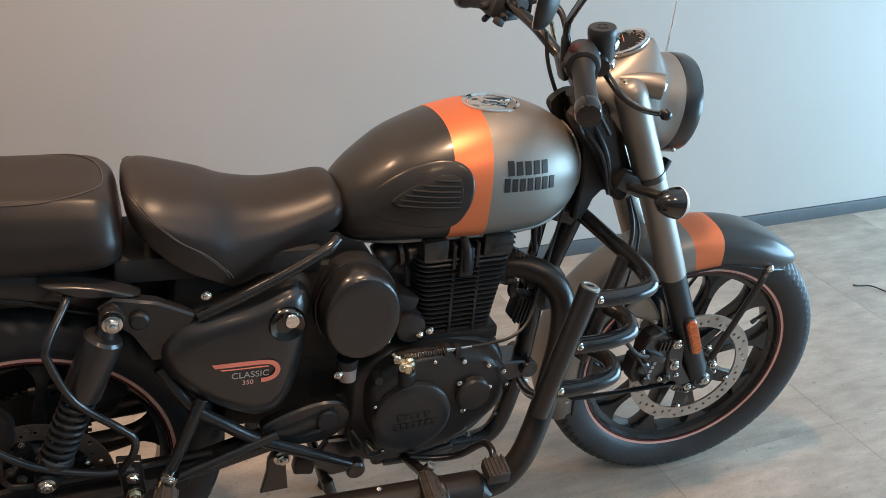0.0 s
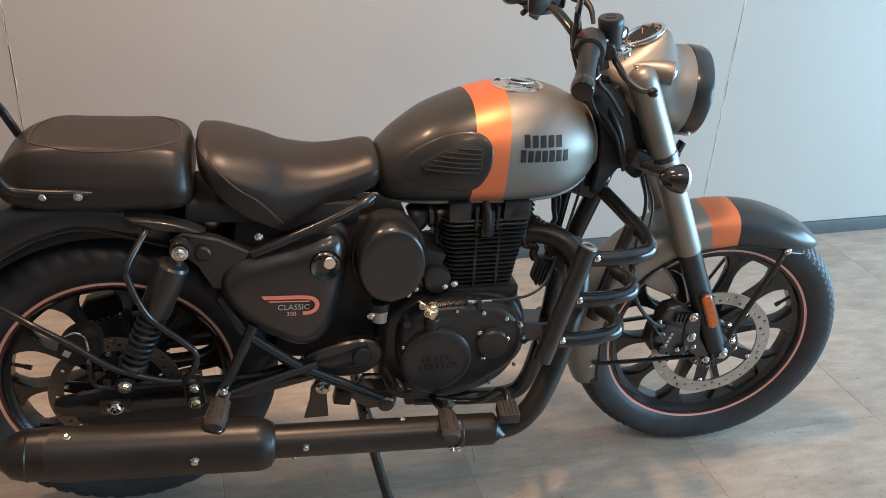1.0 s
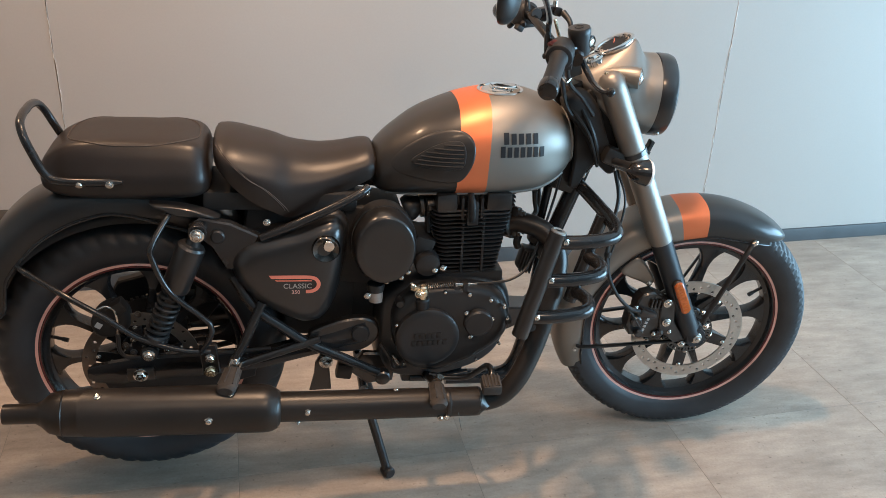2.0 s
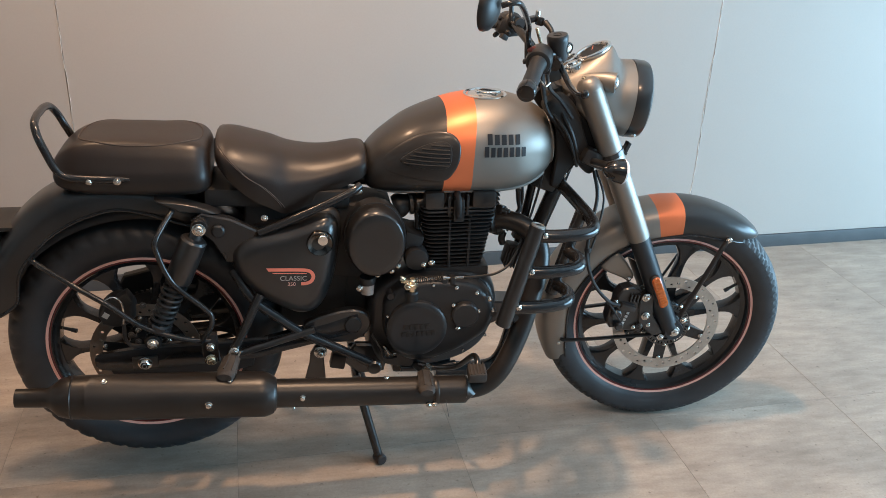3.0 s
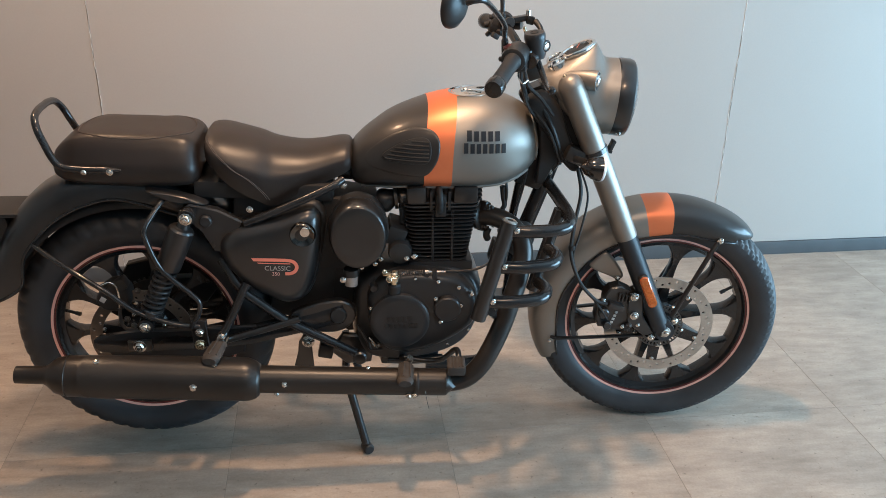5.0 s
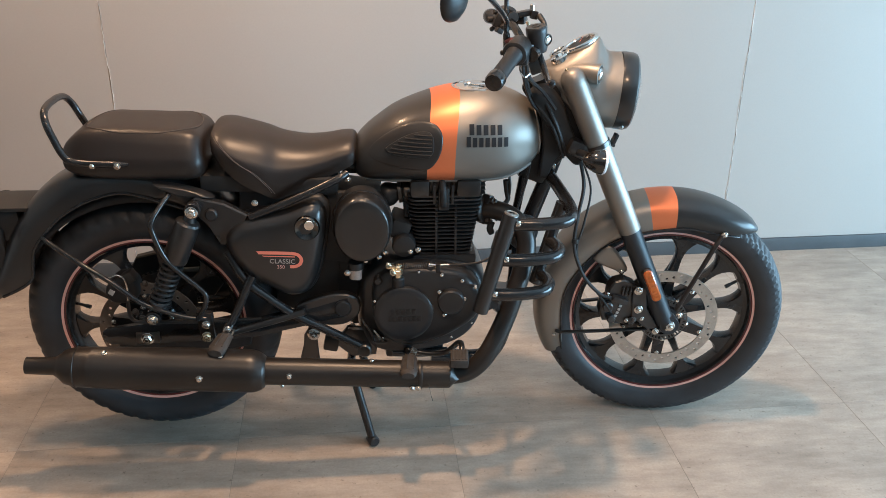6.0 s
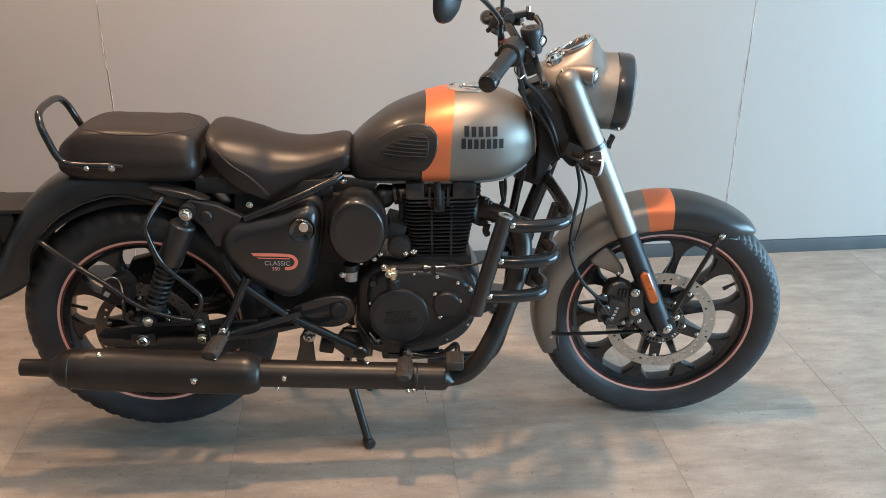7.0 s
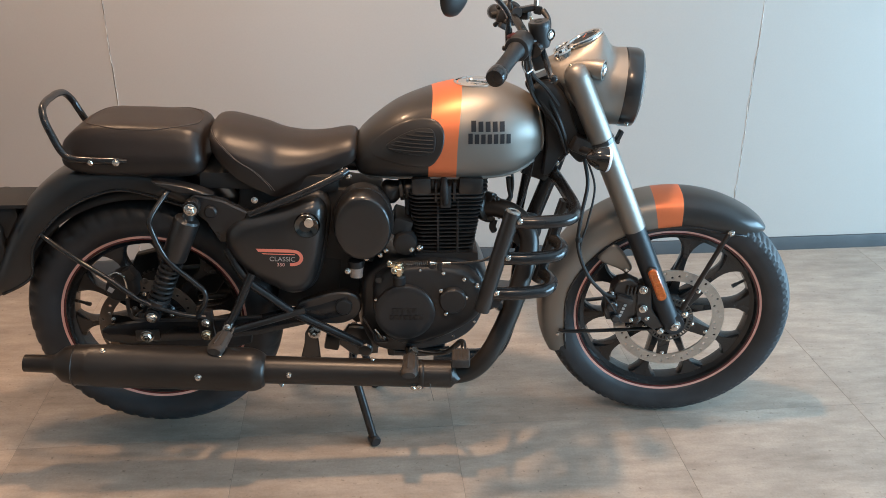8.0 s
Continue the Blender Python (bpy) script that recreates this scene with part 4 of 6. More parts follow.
tank.location = (0, 0.030, -0.008)

# rider's seat
SS = [(-0.505, 0.864, 0.866, 0.020), (-0.501, 0.886, 0.850, 0.085), (-0.489, 0.895, 0.836, 0.122), (-0.462, 0.897, 0.806, 0.142), (-0.422, 0.888, 0.772, 0.150), (-0.370, 0.874, 0.742, 0.147), (-0.345, 0.864, 0.729, 0.142), (-0.320, 0.857, 0.733, 0.136),
      (-0.270, 0.850, 0.752, 0.122), (-0.220, 0.853, 0.773, 0.108), (-0.175, 0.861, 0.790, 0.097), (-0.152, 0.860, 0.801, 0.088), (-0.142, 0.850, 0.810, 0.072), (-0.138, 0.830, 0.826, 0.020)]


PAD_SIDE = spline([(0.86, 0.0, 0), (0.955, 0.10, 0), (1.0, 0.28, 0), (0.99, 0.43, 0), (0.93, 0.60, 0), (0.85, 0.78, 0), (0.76, 0.905, 0), (0.66, 0.970, 0), (0.45, 0.995, 0), (0.0, 1.0, 0)], 6)


def pad_height(f):
    """Height of the passenger pad's skin, as a share of its thickness, at the share f of its half width, on the upper side."""
    up = [q for q in PAD_SIDE if q[1] >= 0.28]
    for a, c in zip(up, up[1:]):
        if c[0] <= f <= a[0]:
            return a[1] + (c[1] - a[1]) * (a[0] - f) / max(1e-6, a[0] - c[0])
    return 1.0


def half_section(row, n=44, power=2.5, flat=0.92):
    x, zt, zl, w = row
    pts = []
    if power == "pad":
        side = [(q[0] * w, zl + (zt - zl) * q[1]) for q in PAD_SIDE]
        pts = [(x, -y, z) for y, z in side] + [(x, y, z) for y, z in side[-2::-1]]
        return pts + [(x, w * 0.5, zl + 0.006), (x, 0, zl + 0.008), (x, -w * 0.5, zl + 0.006)]
    for k in range(n + 1):
        t = math.pi * k / n
        y = -w * math.copysign(abs(math.cos(t)) ** (2 / power), math.cos(t))
        z = zl + (zt - zl) * abs(math.sin(t)) ** (2 / power)
        pts.append((x, y * (flat + (1 - flat) * min(1, abs(math.sin(t)) * 2.2)), z))
    pts += [(x, w * 0.6, zl + 0.008), (x, 0, zl + 0.012), (x, -w * 0.6, zl + 0.008)]
    return pts


def seat_row(rows, x):
    return (x, *(curve_at([(r[0], r[j]) for r in rows], x) for j in (1, 2, 3)))


def padded(name, rows, label, power=2.5):
    a, z = rows[0][0], rows[-1][0]
    xx = [a + (z - a) * (0.5 - 0.5 * math.cos(math.pi * i / 54)) for i in range(55)]
    return part(name, Build().loft([half_section(seat_row(rows, x), power=power) for x in xx]), LEATHER, bike, label, sharp=60)


seat = padded("rider_seat", SS, "black-brown leatherette sprung saddle with grey stitching")


def skin(rows, x, t, power, lift=0.0012):
    p = half_section(seat_row(rows, x), 44, power)[max(0, min(44, int(round(t * 44))))]
    return (p[0], p[1] + math.copysign(lift, p[1]), p[2] + lift * math.sin(math.pi * t))


def seam(name, rows, path, parent, power=2.5):
    part(name, Build().tube([skin(rows, x, t, power) for x, t in path], 0.0009, 6, 4), THREAD, parent)


for off in (0.0, 0.007):
    for flip in (False, True):
        path = [(-0.496 + off, 0.30), (-0.487 + off, 0.22), (-0.465 + off, 0.16), (-0.431 + off, 0.12), (-0.395 + off, 0.085), (-0.362 + off, 0.045), (-0.352 + off, 0.015)]
        seam("stitched_seam", SS, [(x, 1 - t if flip else t) for x, t in path], seat)
# passenger seat
PS = [(-0.866, 0.830, 0.826, 0.020), (-0.862, 0.850, 0.810, 0.072), (-0.846, 0.873, 0.800, 0.100), (-0.812, 0.897, 0.793, 0.118), (-0.765, 0.909, 0.789, 0.128), (-0.69, 0.909, 0.786, 0.132), (-0.61, 0.905, 0.784, 0.133), (-0.562, 0.902, 0.784, 0.132),
      (-0.536, 0.896, 0.786, 0.127), (-0.518, 0.882, 0.792, 0.113), (-0.510, 0.862, 0.806, 0.088), (-0.507, 0.834, 0.832, 0.02)]
pillion = padded("passenger_seat", PS, "black-brown leatherette passenger pad with an oval seam", "pad")
b = Build()
oval = []
for k in range(40):
    t = 2 * math.pi * k / 40
    x = -0.668 + 0.138 * math.copysign(abs(math.cos(t)) ** 0.72, math.cos(t))
    y = 0.099 * math.copysign(abs(math.sin(t)) ** 0.72, math.sin(t))
    _, zt, zl, w = seat_row(PS, x)
    z = zl + (zt - zl) * pad_height(min(0.98, abs(y) / w))
    oval.append((x, y, z + 0.0008))
part("stitched_seam", b.tube(oval, 0.0011, 6, 2, closed=True), THREAD, pillion)
for x, y in ((-0.771, -0.140), (-0.710, -0.147)):
    bolt((x, y, 0.832), 0.0062, pillion)
seat.location = (0, 0.030, -0.008)
pillion.location = (0, 0.022, -0.010)
# grab rail
gr = Build()
pts = [(-0.685, 0.118, 0.824), (-0.72, 0.118, 0.824), (-0.785, 0.112, 0.825), (-0.822, 0.110, 0.831), (-0.840, 0.108, 0.850), (-0.855, 0.103, 0.884), (-0.868, 0.096, 0.918), (-0.877, 0.074, 0.941), (-0.880, 0.036, 0.949)]
gr.tube([(x, -y, z) for x, y, z in pts] + [(-0.880, 0, 0.950)] + pts[::-1], lambda t: 0.0088 * min(1, 0.4 + 12 * t, 0.4 + 12 * (1 - t)), 16, 6)
part("grab_rail", gr, FRAME, bike, "gloss black tubular grab rail")
# rear mudguard
RF = [(40, 0.385, 0.345, 0.078), (65, 0.420, 0.366, 0.084), (90, 0.447, 0.386, 0.088), (103, 0.455, 0.386, 0.089), (115, 0.457, 0.377, 0.090), (125, 0.447, 0.366, 0.090), (136, 0.430, 0.354, 0.090), (143, 0.424, 0.335, 0.090),
      (150, 0.420, 0.320, 0.090), (157, 0.418, 0.338, 0.088), (164, 0.417, 0.378, 0.078), (168, 0.416, 0.402, 0.060)]
rfender = fender(RA, RF, [(360, 0)], "rear_mudguard", [BLACK], "satin black rear mudguard with a flared tail")
b = Build()
edge = [(65, 0.366, 0.085), (90, 0.386, 0.089), (103, 0.386, 0.090), (115, 0.377, 0.091), (125, 0.366, 0.091), (136, 0.354, 0.091), (143, 0.335, 0.091), (150, 0.320, 0.091), (157, 0.338, 0.089), (164, 0.378, 0.079)]
for s in (-1, 1):
    b.tube([(RA[0] + r * math.cos(radians(a)), s * h, RA[1] + r * math.sin(radians(a))) for a, r, h in edge], 0.0042, 10, 6)
part("rolled_edge", b, FRAME, rfender)
# Added strip that blocks light through the gap above the tyre.
fender(RA, [(45, 0.372, 0.350, 0.046), (90, 0.378, 0.350, 0.050), (125, 0.372, 0.348, 0.050), (160, 0.372, 0.350, 0.046)], [(360, 0)], "gap_liner", [DEEP], "black strip added inside the mudguard to close the gap")
# tail lamp and plate carrier on the mudguard
tail = part("tail_bracket", Build().block((-1.065, 0, 0.640), (0.14, 0.11, 0.085), (0, 0, 0), 0.012), PLASTIC, bike, "black tail lamp and plate carrier")
part("top_lip", Build().block((-1.065, 0, 0.690), (0.21, 0.13, 0.010), (0, 0, 0), 0.003), PLASTIC, tail)
part("tail_lens", Build().lathe([(0.045, 0), (0.046, 0.02), (0.040, 0.035), (0.01, 0.042)], (-1.130, 0, 0.640), (-1, 0, -0.1), 32), material("red_tail_lens", (0.35, 0.015, 0.012), 0.12, coat=0.6), tail, "round red tail lamp lens")
part("plate_carrier", Build().block((-1.135, 0, 0.540), (0.006, 0.16, 0.11), (0, -14, 0), 0.002).block((-1.085, 0, 0.555), (0.095, 0.14, 0.17), (0, 0, 0), 0.012), PLASTIC, tail)
for s in (-1, 1):
    part("rear_indicator", Build().lathe([(0.010, 0), (0.010, 0.05), (0.026, 0.06), (0.030, 0.075), (0.020, 0.095)], (-1.075, s * 0.05, 0.645), (-0.25, s, 0), 24), SMOKE, tail)

# side covers
SIDE = [(-0.474, 0.640), (-0.440, 0.672), (-0.385, 0.688), (-0.324, 0.701), (-0.262, 0.722), (-0.233, 0.718), (-0.219, 0.690), (-0.222, 0.640), (-0.232, 0.580), (-0.250, 0.512), (-0.275, 0.472), (-0.310, 0.461), (-0.345, 0.472), (-0.410, 0.511), (-0.455, 0.560), (-0.474, 0.600)]
for s in (-1, 1):
    cover = part("side_cover", Build().pillow(SIDE, s * 0.080, s * 0.150, 0.050, 5, crown=0.06), BLACK, bike, "satin black triangular side cover", sharp=60)
    part("backing_rim", Build().pillow([(-0.345 + (x + 0.345) * 1.06, 0.590 + (z - 0.590) * 1.06) for x, z in SIDE], s * 0.070, s * 0.104, 0.012, 4), PLASTIC, cover)
    part("lock_dish", Build().lathe([(0.0325, 0.004), (0.0310, -0.005), (0.0290, -0.0075), (0.0270, -0.0065), (0.013, 0.002), (0.008, 0.003)], (-0.267, s * 0.1495, 0.663), (0, -s, 0), 28), DARKCHROME, cover, "dished lock surround")
    part("lock", Build().lathe([(0.0135, 0), (0.0135, 0.012), (0.0115, 0.015), (0.004, 0.0155)], (-0.260, s * 0.148, 0.674), (0, s, 0), 24), CHROME, cover, "round chrome lock")
    # flash and model name
    mid = spline([(-0.389, 0.6010, 0), (-0.370, 0.6000, 0), (-0.335, 0.5985, 0), (-0.303, 0.5960, 0), (-0.290, 0.5905, 0), (-0.2845, 0.5785, 0), (-0.2895, 0.5665, 0), (-0.301, 0.5608, 0), (-0.314, 0.5605, 0)], 5)
    n = len(mid)
    left, right = [], []
    for i, q in enumerate(mid):
        d = mid[min(i + 1, n - 1)] - mid[max(i - 1, 0)]
        d = d / np.linalg.norm(d)
        w = 0.0044
        slant = 0.006 * max(0.0, 1 - i / 4)
        left.append((q[0] - d[1] * w - slant, q[1] + d[0] * w))
        right.append((q[0] + d[1] * w, q[1] - d[0] * w))
    flash = Build()
    for a, c in zip(range(n - 1), range(1, n)):
        quad = [left[a], left[c], right[c], right[a]]
        flash.add([(x, s * 0.1546, z) for x, z in quad], [(0, 1, 2, 3)])
    part("flash", flash, DECALRED, cover, "coral-red flash decal")
    part("flash_line", Build().plate([(-0.381, 0.5920), (-0.300, 0.5880), (-0.300, 0.5858), (-0.377, 0.5898)], s * 0.1535, s * 0.1546, 0.0002), DECALRED, cover)
    if s < 0:
        for word, size, at, mat in (("CLASSIC", 0.0172, (-0.3640, -0.1552, 0.5715), DECALGREY), ("350", 0.0130, (-0.3465, -0.1552, 0.5568), PINK)):
            c = bpy.data.curves.new("lettering", 'FONT')
            c.body, c.size, c.extrude = word, size, 0.0003
            c.materials.append(mat)
            t = new("model_lettering", c)
            t.matrix_basis = pose(*at, 90, 2.5, 0)
            dg = bpy.context.evaluated_depsgraph_get()
            me = bpy.data.meshes.new_from_object(t.evaluated_get(dg))
            bpy.data.objects.remove(t)
            t = new("model_lettering", me)
            t.matrix_basis = pose(*at, 90, 2.5, 0)
            t.parent = cover

# air filter cover and boxes behind
air = part("air_filter_cover", Build().pillow([(-0.131 + 0.0745 * math.cos(2 * math.pi * k / 24), 0.650 + 0.091 * math.sin(2 * math.pi * k / 24)) for k in range(24)], -0.080, -0.150, 0.011, 2), BLACK, bike, "satin black oval air filter cover", sharp=60)
part("cover_rim", Build().loft([[(-0.131 + (0.0745 + d) * math.cos(2 * math.pi * k / 48), y, 0.650 + (0.091 + d) * math.sin(2 * math.pi * k / 48)) for k in range(48)] for y, d in ((-0.060, 0.000), (-0.094, 0.003), (-0.102, 0.002), (-0.104, -0.004))]), PLASTIC, air)
part("battery_box", Build().block((-0.27, 0, 0.64), (0.36, 0.150, 0.20), (0, 8, 0), 0.02), DEEP, bike)
# Dark blocks added to close gaps where the bright wall showed through.
part("inner_filler", Build().block((-0.278, 0, 0.485), (0.165, 0.11, 0.21), (0, 6, 0), 0.015).block((-0.165, 0, 0.50), (0.10, 0.10, 0.17), (0, 0, 0), 0.01), DEEP, bike)
part("seat_base", Build().block((-0.36, 0, 0.752), (0.34, 0.17, 0.045), (0, 3, 0), 0.012), DEEP, bike)

# crankcase and covers
CASE = [(-0.150, 0.330), (-0.150, 0.430), (-0.135, 0.505), (-0.070, 0.548), (0.040, 0.556), (0.145, 0.540), (0.190, 0.480), (0.188, 0.400), (0.160, 0.330), (0.095, 0.285), (-0.020, 0.262), (-0.110, 0.275)]
engine = part("crankcase", Build().pillow(CASE, 0.0, -0.105, 0.018, 4).pillow(CASE, 0.0, 0.120, 0.025, 4), ENGINE, bike, "matt black engine crankcase", sharp=55)
COVER = [(-0.113, 0.445), (-0.106, 0.492), (-0.070, 0.532), (-0.015, 0.548), (0.060, 0.545), (0.130, 0.528), (0.166, 0.490), (0.178, 0.440), (0.166, 0.395), (0.120, 0.355), (0.060, 0.325), (-0.010, 0.306), (-0.070, 0.325), (-0.105, 0.380)]
cov = part("clutch_cover", Build().pillow(COVER, -0.095, -0.146, 0.024, 5, crown=0.08), ENGINE, engine, "matt black right engine cover", sharp=60)
part("clutch_cap", Build().lathe([(0.078, 0.0), (0.077, 0.012), (0.071, 0.0165), (0.060, 0.0172), (0.02, 0.0176)], (-0.030, -0.146, 0.418), (0, -1, 0), 56), ENGINE, cov, "round clutch bulge with raised lettering bars")
part("filter_cap", Build().lathe([(0.036, 0), (0.035, 0.014), (0.031, 0.018), (0.01, 0.0185)], (0.093, -0.146, 0.450), (0, -1, 0), 40), ENGINE, cov, "round oil filter cap")
for k in range(5):
    part("relief_bar", Build().block((-0.058 + 0.0135 * k, -0.1642, 0.428), (0.0105, 0.0030, 0.014), (0, 0, 0), 0.0008), CAST, cov)
for k in range(7):
    part("relief_bar", Build().block((-0.064 + 0.0125 * k, -0.1642, 0.408), (0.0100, 0.0030, 0.013), (0, 0, 0), 0.0008), CAST, cov)
for x, z, r in ((0.063, 0.478, 0.0062), (0.128, 0.457, 0.0062), (0.076, 0.411, 0.0062), (0.069, 0.527, 0.0058), (0.122, 0.509, 0.0058), (0.156, 0.489, 0.0058), (-0.100, 0.405, 0.0038), (-0.085, 0.345, 0.0038), (-0.104, 0.455, 0.0040), (0.010, 0.536, 0.0042), (0.166, 0.455, 0.0042), (0.150, 0.385, 0.0040), (0.095, 0.343, 0.0040)):
    bolt((x, -0.150, z), r, cov, washer=False)
for x, z in ((0.04, 0.542), (-0.095, 0.505), (0.172, 0.44)):
    part("screw_boss", Build().lathe([(0.011, 0), (0.010, 0.02), (0.008, 0.024)], (x, -0.118, z), (0, -1, 0), 16), ENGINE, cov)
# clutch release arm, spring and cable
part("release_boss", Build().lathe([(0.017, -0.035), (0.017, 0.014), (0.014, 0.018)], (-0.043, -0.142, 0.505), (0, -0.15, 1), 20), PLASTIC, cov)
part("release_shaft", Build().lathe([(0.010, 0), (0.010, 0.016), (0.014, 0.017), (0.014, 0.028), (0.010, 0.030), (0.010, 0.038), (0.006, 0.041)], (-0.043, -0.146, 0.518), (0, -0.15, 1), 12), BRASS, cov, "brass-coloured clutch release fitting")
part("release_arm", Build().block((-0.054, -0.148, 0.551), (0.036, 0.014, 0.012), (0, 12, 0), 0.003).lathe([(0.007, -0.010), (0.007, 0.008), (0.004, 0.011)], (-0.067, -0.146, 0.555), (0, -1, 0.3), 8), BRASS, cov)
bolt((-0.055, -0.158, 0.540), 0.0065, cov, (-0.2, -1, 0.3), BRASS)
coil = []
for k in range(14 * 12 + 1):
    t = k / 12
    coil.append((-0.036 + 0.074 * t / 14, -0.138 + 0.0058 * math.cos(2 * math.pi * t), 0.549 + 0.0058 * math.sin(2 * math.pi * t)))
part("return_spring", Build().tube(coil, 0.0012, 6, 1, smooth=False), DARKSTEEL, cov)
part("cable_adjuster", Build().tube([(0.036, -0.138, 0.549), (0.052, -0.138, 0.5485), (0.088, -0.138, 0.548)], lambda t: 0.0052 if t < 0.5 else 0.0034, 10, 4), ZINC, cov)
part("cable_bracket", Build().block((0.060, -0.134, 0.535), (0.012, 0.020, 0.034), (0, 0, 0), 0.002), PLASTIC, cov)
part("clutch_cable", Build().tube([(0.085, -0.138, 0.548), (0.13, -0.138, 0.549), (0.175, -0.135, 0.555), (0.215, -0.12, 0.578), (0.255, -0.08, 0.64), (0.29, -0.05, 0.73), (0.31, -0.05, 0.86)], 0.0032, 8, 8), PLASTIC, bike, "black clutch cable")

# cylinder: fins one by one, head above
def fin_mesh(hx, hy, t, r):
    n = []
    for cx, cy, a0 in ((hx - r, hy - r, 0), (-hx + r, hy - r, 90), (-hx + r, -hy + r, 180), (hx - r, -hy + r, 270)):
        n += [(cx + r * math.cos(radians(a0 + 22.5 * k)), cy + r * math.sin(radians(a0 + 22.5 * k))) for k in range(5)]
    rings = [[(x * s, y * s, z) for x, y in n] for z, s in ((-t, 0.985), (-t * 0.4, 1), (t * 0.4, 1), (t, 0.985))]
    return Build().loft(rings)


cyl = part("cylinder", Build().tube([(0.083, 0, 0.53), (0.085, 0, 0.75)], 0.062, 36, 4), ENGINE, bike, "matt black finned air-cooled cylinder")
for k in range(17):
    z = 0.548 + 0.0108 * k
    hx = curve_at([(0.545, 0.076), (0.60, 0.081), (0.65, 0.088), (0.686, 0.094), (0.720, 0.097), (0.76, 0.098)], z)
    hy = curve_at([(0.545, 0.088), (0.686, 0.098), (0.735, 0.104), (0.76, 0.104)], z)
    f = part("fin", fin_mesh(hx, hy, 0.0016 if z < 0.71 else 0.0026, 0.026), ENGINE, cyl)
    f.location = (0.0755 + 0.03 * (z - 0.56), 0, z)
for x in (0.058, 0.108):
    part("stiffening_rib", Build().block((x, -0.075, 0.635), (0.006, 0.034, 0.165), (0, 0, 0), 0.002), ENGINE, cyl)
head = part("cylinder_head", Build().block((0.082, 0.01, 0.752), (0.160, 0.186, 0.058), (0, 0, 0), 0.020), ENGINE, bike, "matt black cylinder head")
part("rocker_boss", Build().block((0.139, -0.012, 0.742), (0.062, 0.190, 0.044), (0, 2, 0), 0.020), BLACK, head, "smooth satin rocker boss")
part("rocker_boss", Build().block((0.016, -0.012, 0.742), (0.050, 0.184, 0.044), (0, -2, 0), 0.020), BLACK, head, "smooth satin rocker boss")
for k in range(4):
    part("head_fin", Build().block((0.168, -0.010, 0.722 + 0.011 * k), (0.030, 0.150, 0.004), (0, 0, 0), 0.0015), ENGINE, head)
part("cylinder_base", Build().block((0.080, 0, 0.543), (0.165, 0.19, 0.028), (0, 0, 0), 0.01), ENGINE, cyl)
part("plug_recess", Build().block((0.076, -0.098, 0.716), (0.028, 0.024, 0.060), (0, 0, 0), 0.006), PLASTIC, head)
for x in (0.052, 0.098):
    part("plug_well_rib", Build().block((x, -0.090, 0.728), (0.007, 0.030, 0.050), (0, 0, 0), 0.002), ENGINE, head)
part("spark_plug_cap", Build().tube([(0.074, -0.098, 0.690), (0.074, -0.110, 0.712), (0.073, -0.106, 0.745), (0.07, -0.07, 0.768)], 0.0085, 12, 5), DEEP, head)
part("throttle_body", Build().lathe([(0.018, -0.012), (0.020, -0.010), (0.020, 0.010), (0.018, 0.012)], (-0.012, -0.050, 0.720), (1, 0, 0.1), 24), DARKSTEEL, head, "dark metal throttle body")
part("intake", Build().tube([(0.02, -0.02, 0.725), (-0.03, -0.03, 0.716), (-0.075, -0.03, 0.70)], lambda t: 0.026 + 0.006 * math.sin(9 * t), 24, 8), PLASTIC, head)
for x in (-0.020, -0.034):
    part("hose_clamp", Build().lathe([(0.031, -0.005), (0.0325, -0.004), (0.0325, 0.004), (0.031, 0.005)], (x, -0.03, 0.714), (1, 0, 0.1), 28), DARKSTEEL, head)
part("injector", Build().tube([(-0.015, -0.055, 0.665), (0.012, -0.05, 0.66)], 0.009, 12, 2).tube([(-0.02, -0.045, 0.70), (-0.018, -0.055, 0.65)], 0.007, 10, 2), PLASTIC, head)
# starter motor and breather behind the cylinder
st = part("starter_motor", Build().lathe([(0.030, 0.05), (0.031, 0), (0.028, -0.010), (0.02, -0.013)], (-0.026, -0.100, 0.588), (0, 1, 0), 28), ENGINE, bike, "black starter motor")
bolt((-0.010, -0.114, 0.576), 0.0052, st)
bolt((0.010, -0.112, 0.580), 0.0060, st)
part("rear_fin_block", Build().block((-0.035, -0.04, 0.625), (0.05, 0.10, 0.05), (0, 20, 0), 0.008), DEEP, st)
# No engine part: a dark block added to fill the space beside the cylinder.
part("dark_filler", Build().block((0.0, 0.02, 0.585), (0.055, 0.11, 0.075), (0, 0, 0), 0.012), DEEP, st)
for x, z in ((-0.075, 0.578), (-0.090, 0.565), (-0.125, 0.556), (-0.163, 0.572)):
    bolt((x, -0.120, z), 0.0045, air)
part("breather_hose", Build().tube([(-0.150, -0.118, 0.548), (-0.151, -0.123, 0.530), (-0.152, -0.125, 0.510)], lambda t: 0.018 - 0.002 * t, 16, 6), HOSE, bike, "grey-brown rubber drain cap")
part("breather_clip", Build().lathe([(0.0195, -0.009), (0.021, 0), (0.0195, 0.009)], (-0.151, -0.120, 0.545), (0, 0, 1), 20), PLASTIC, bike)
bolt((-0.172, -0.136, 0.530), 0.006, bike)

# exhaust
EY = -0.232
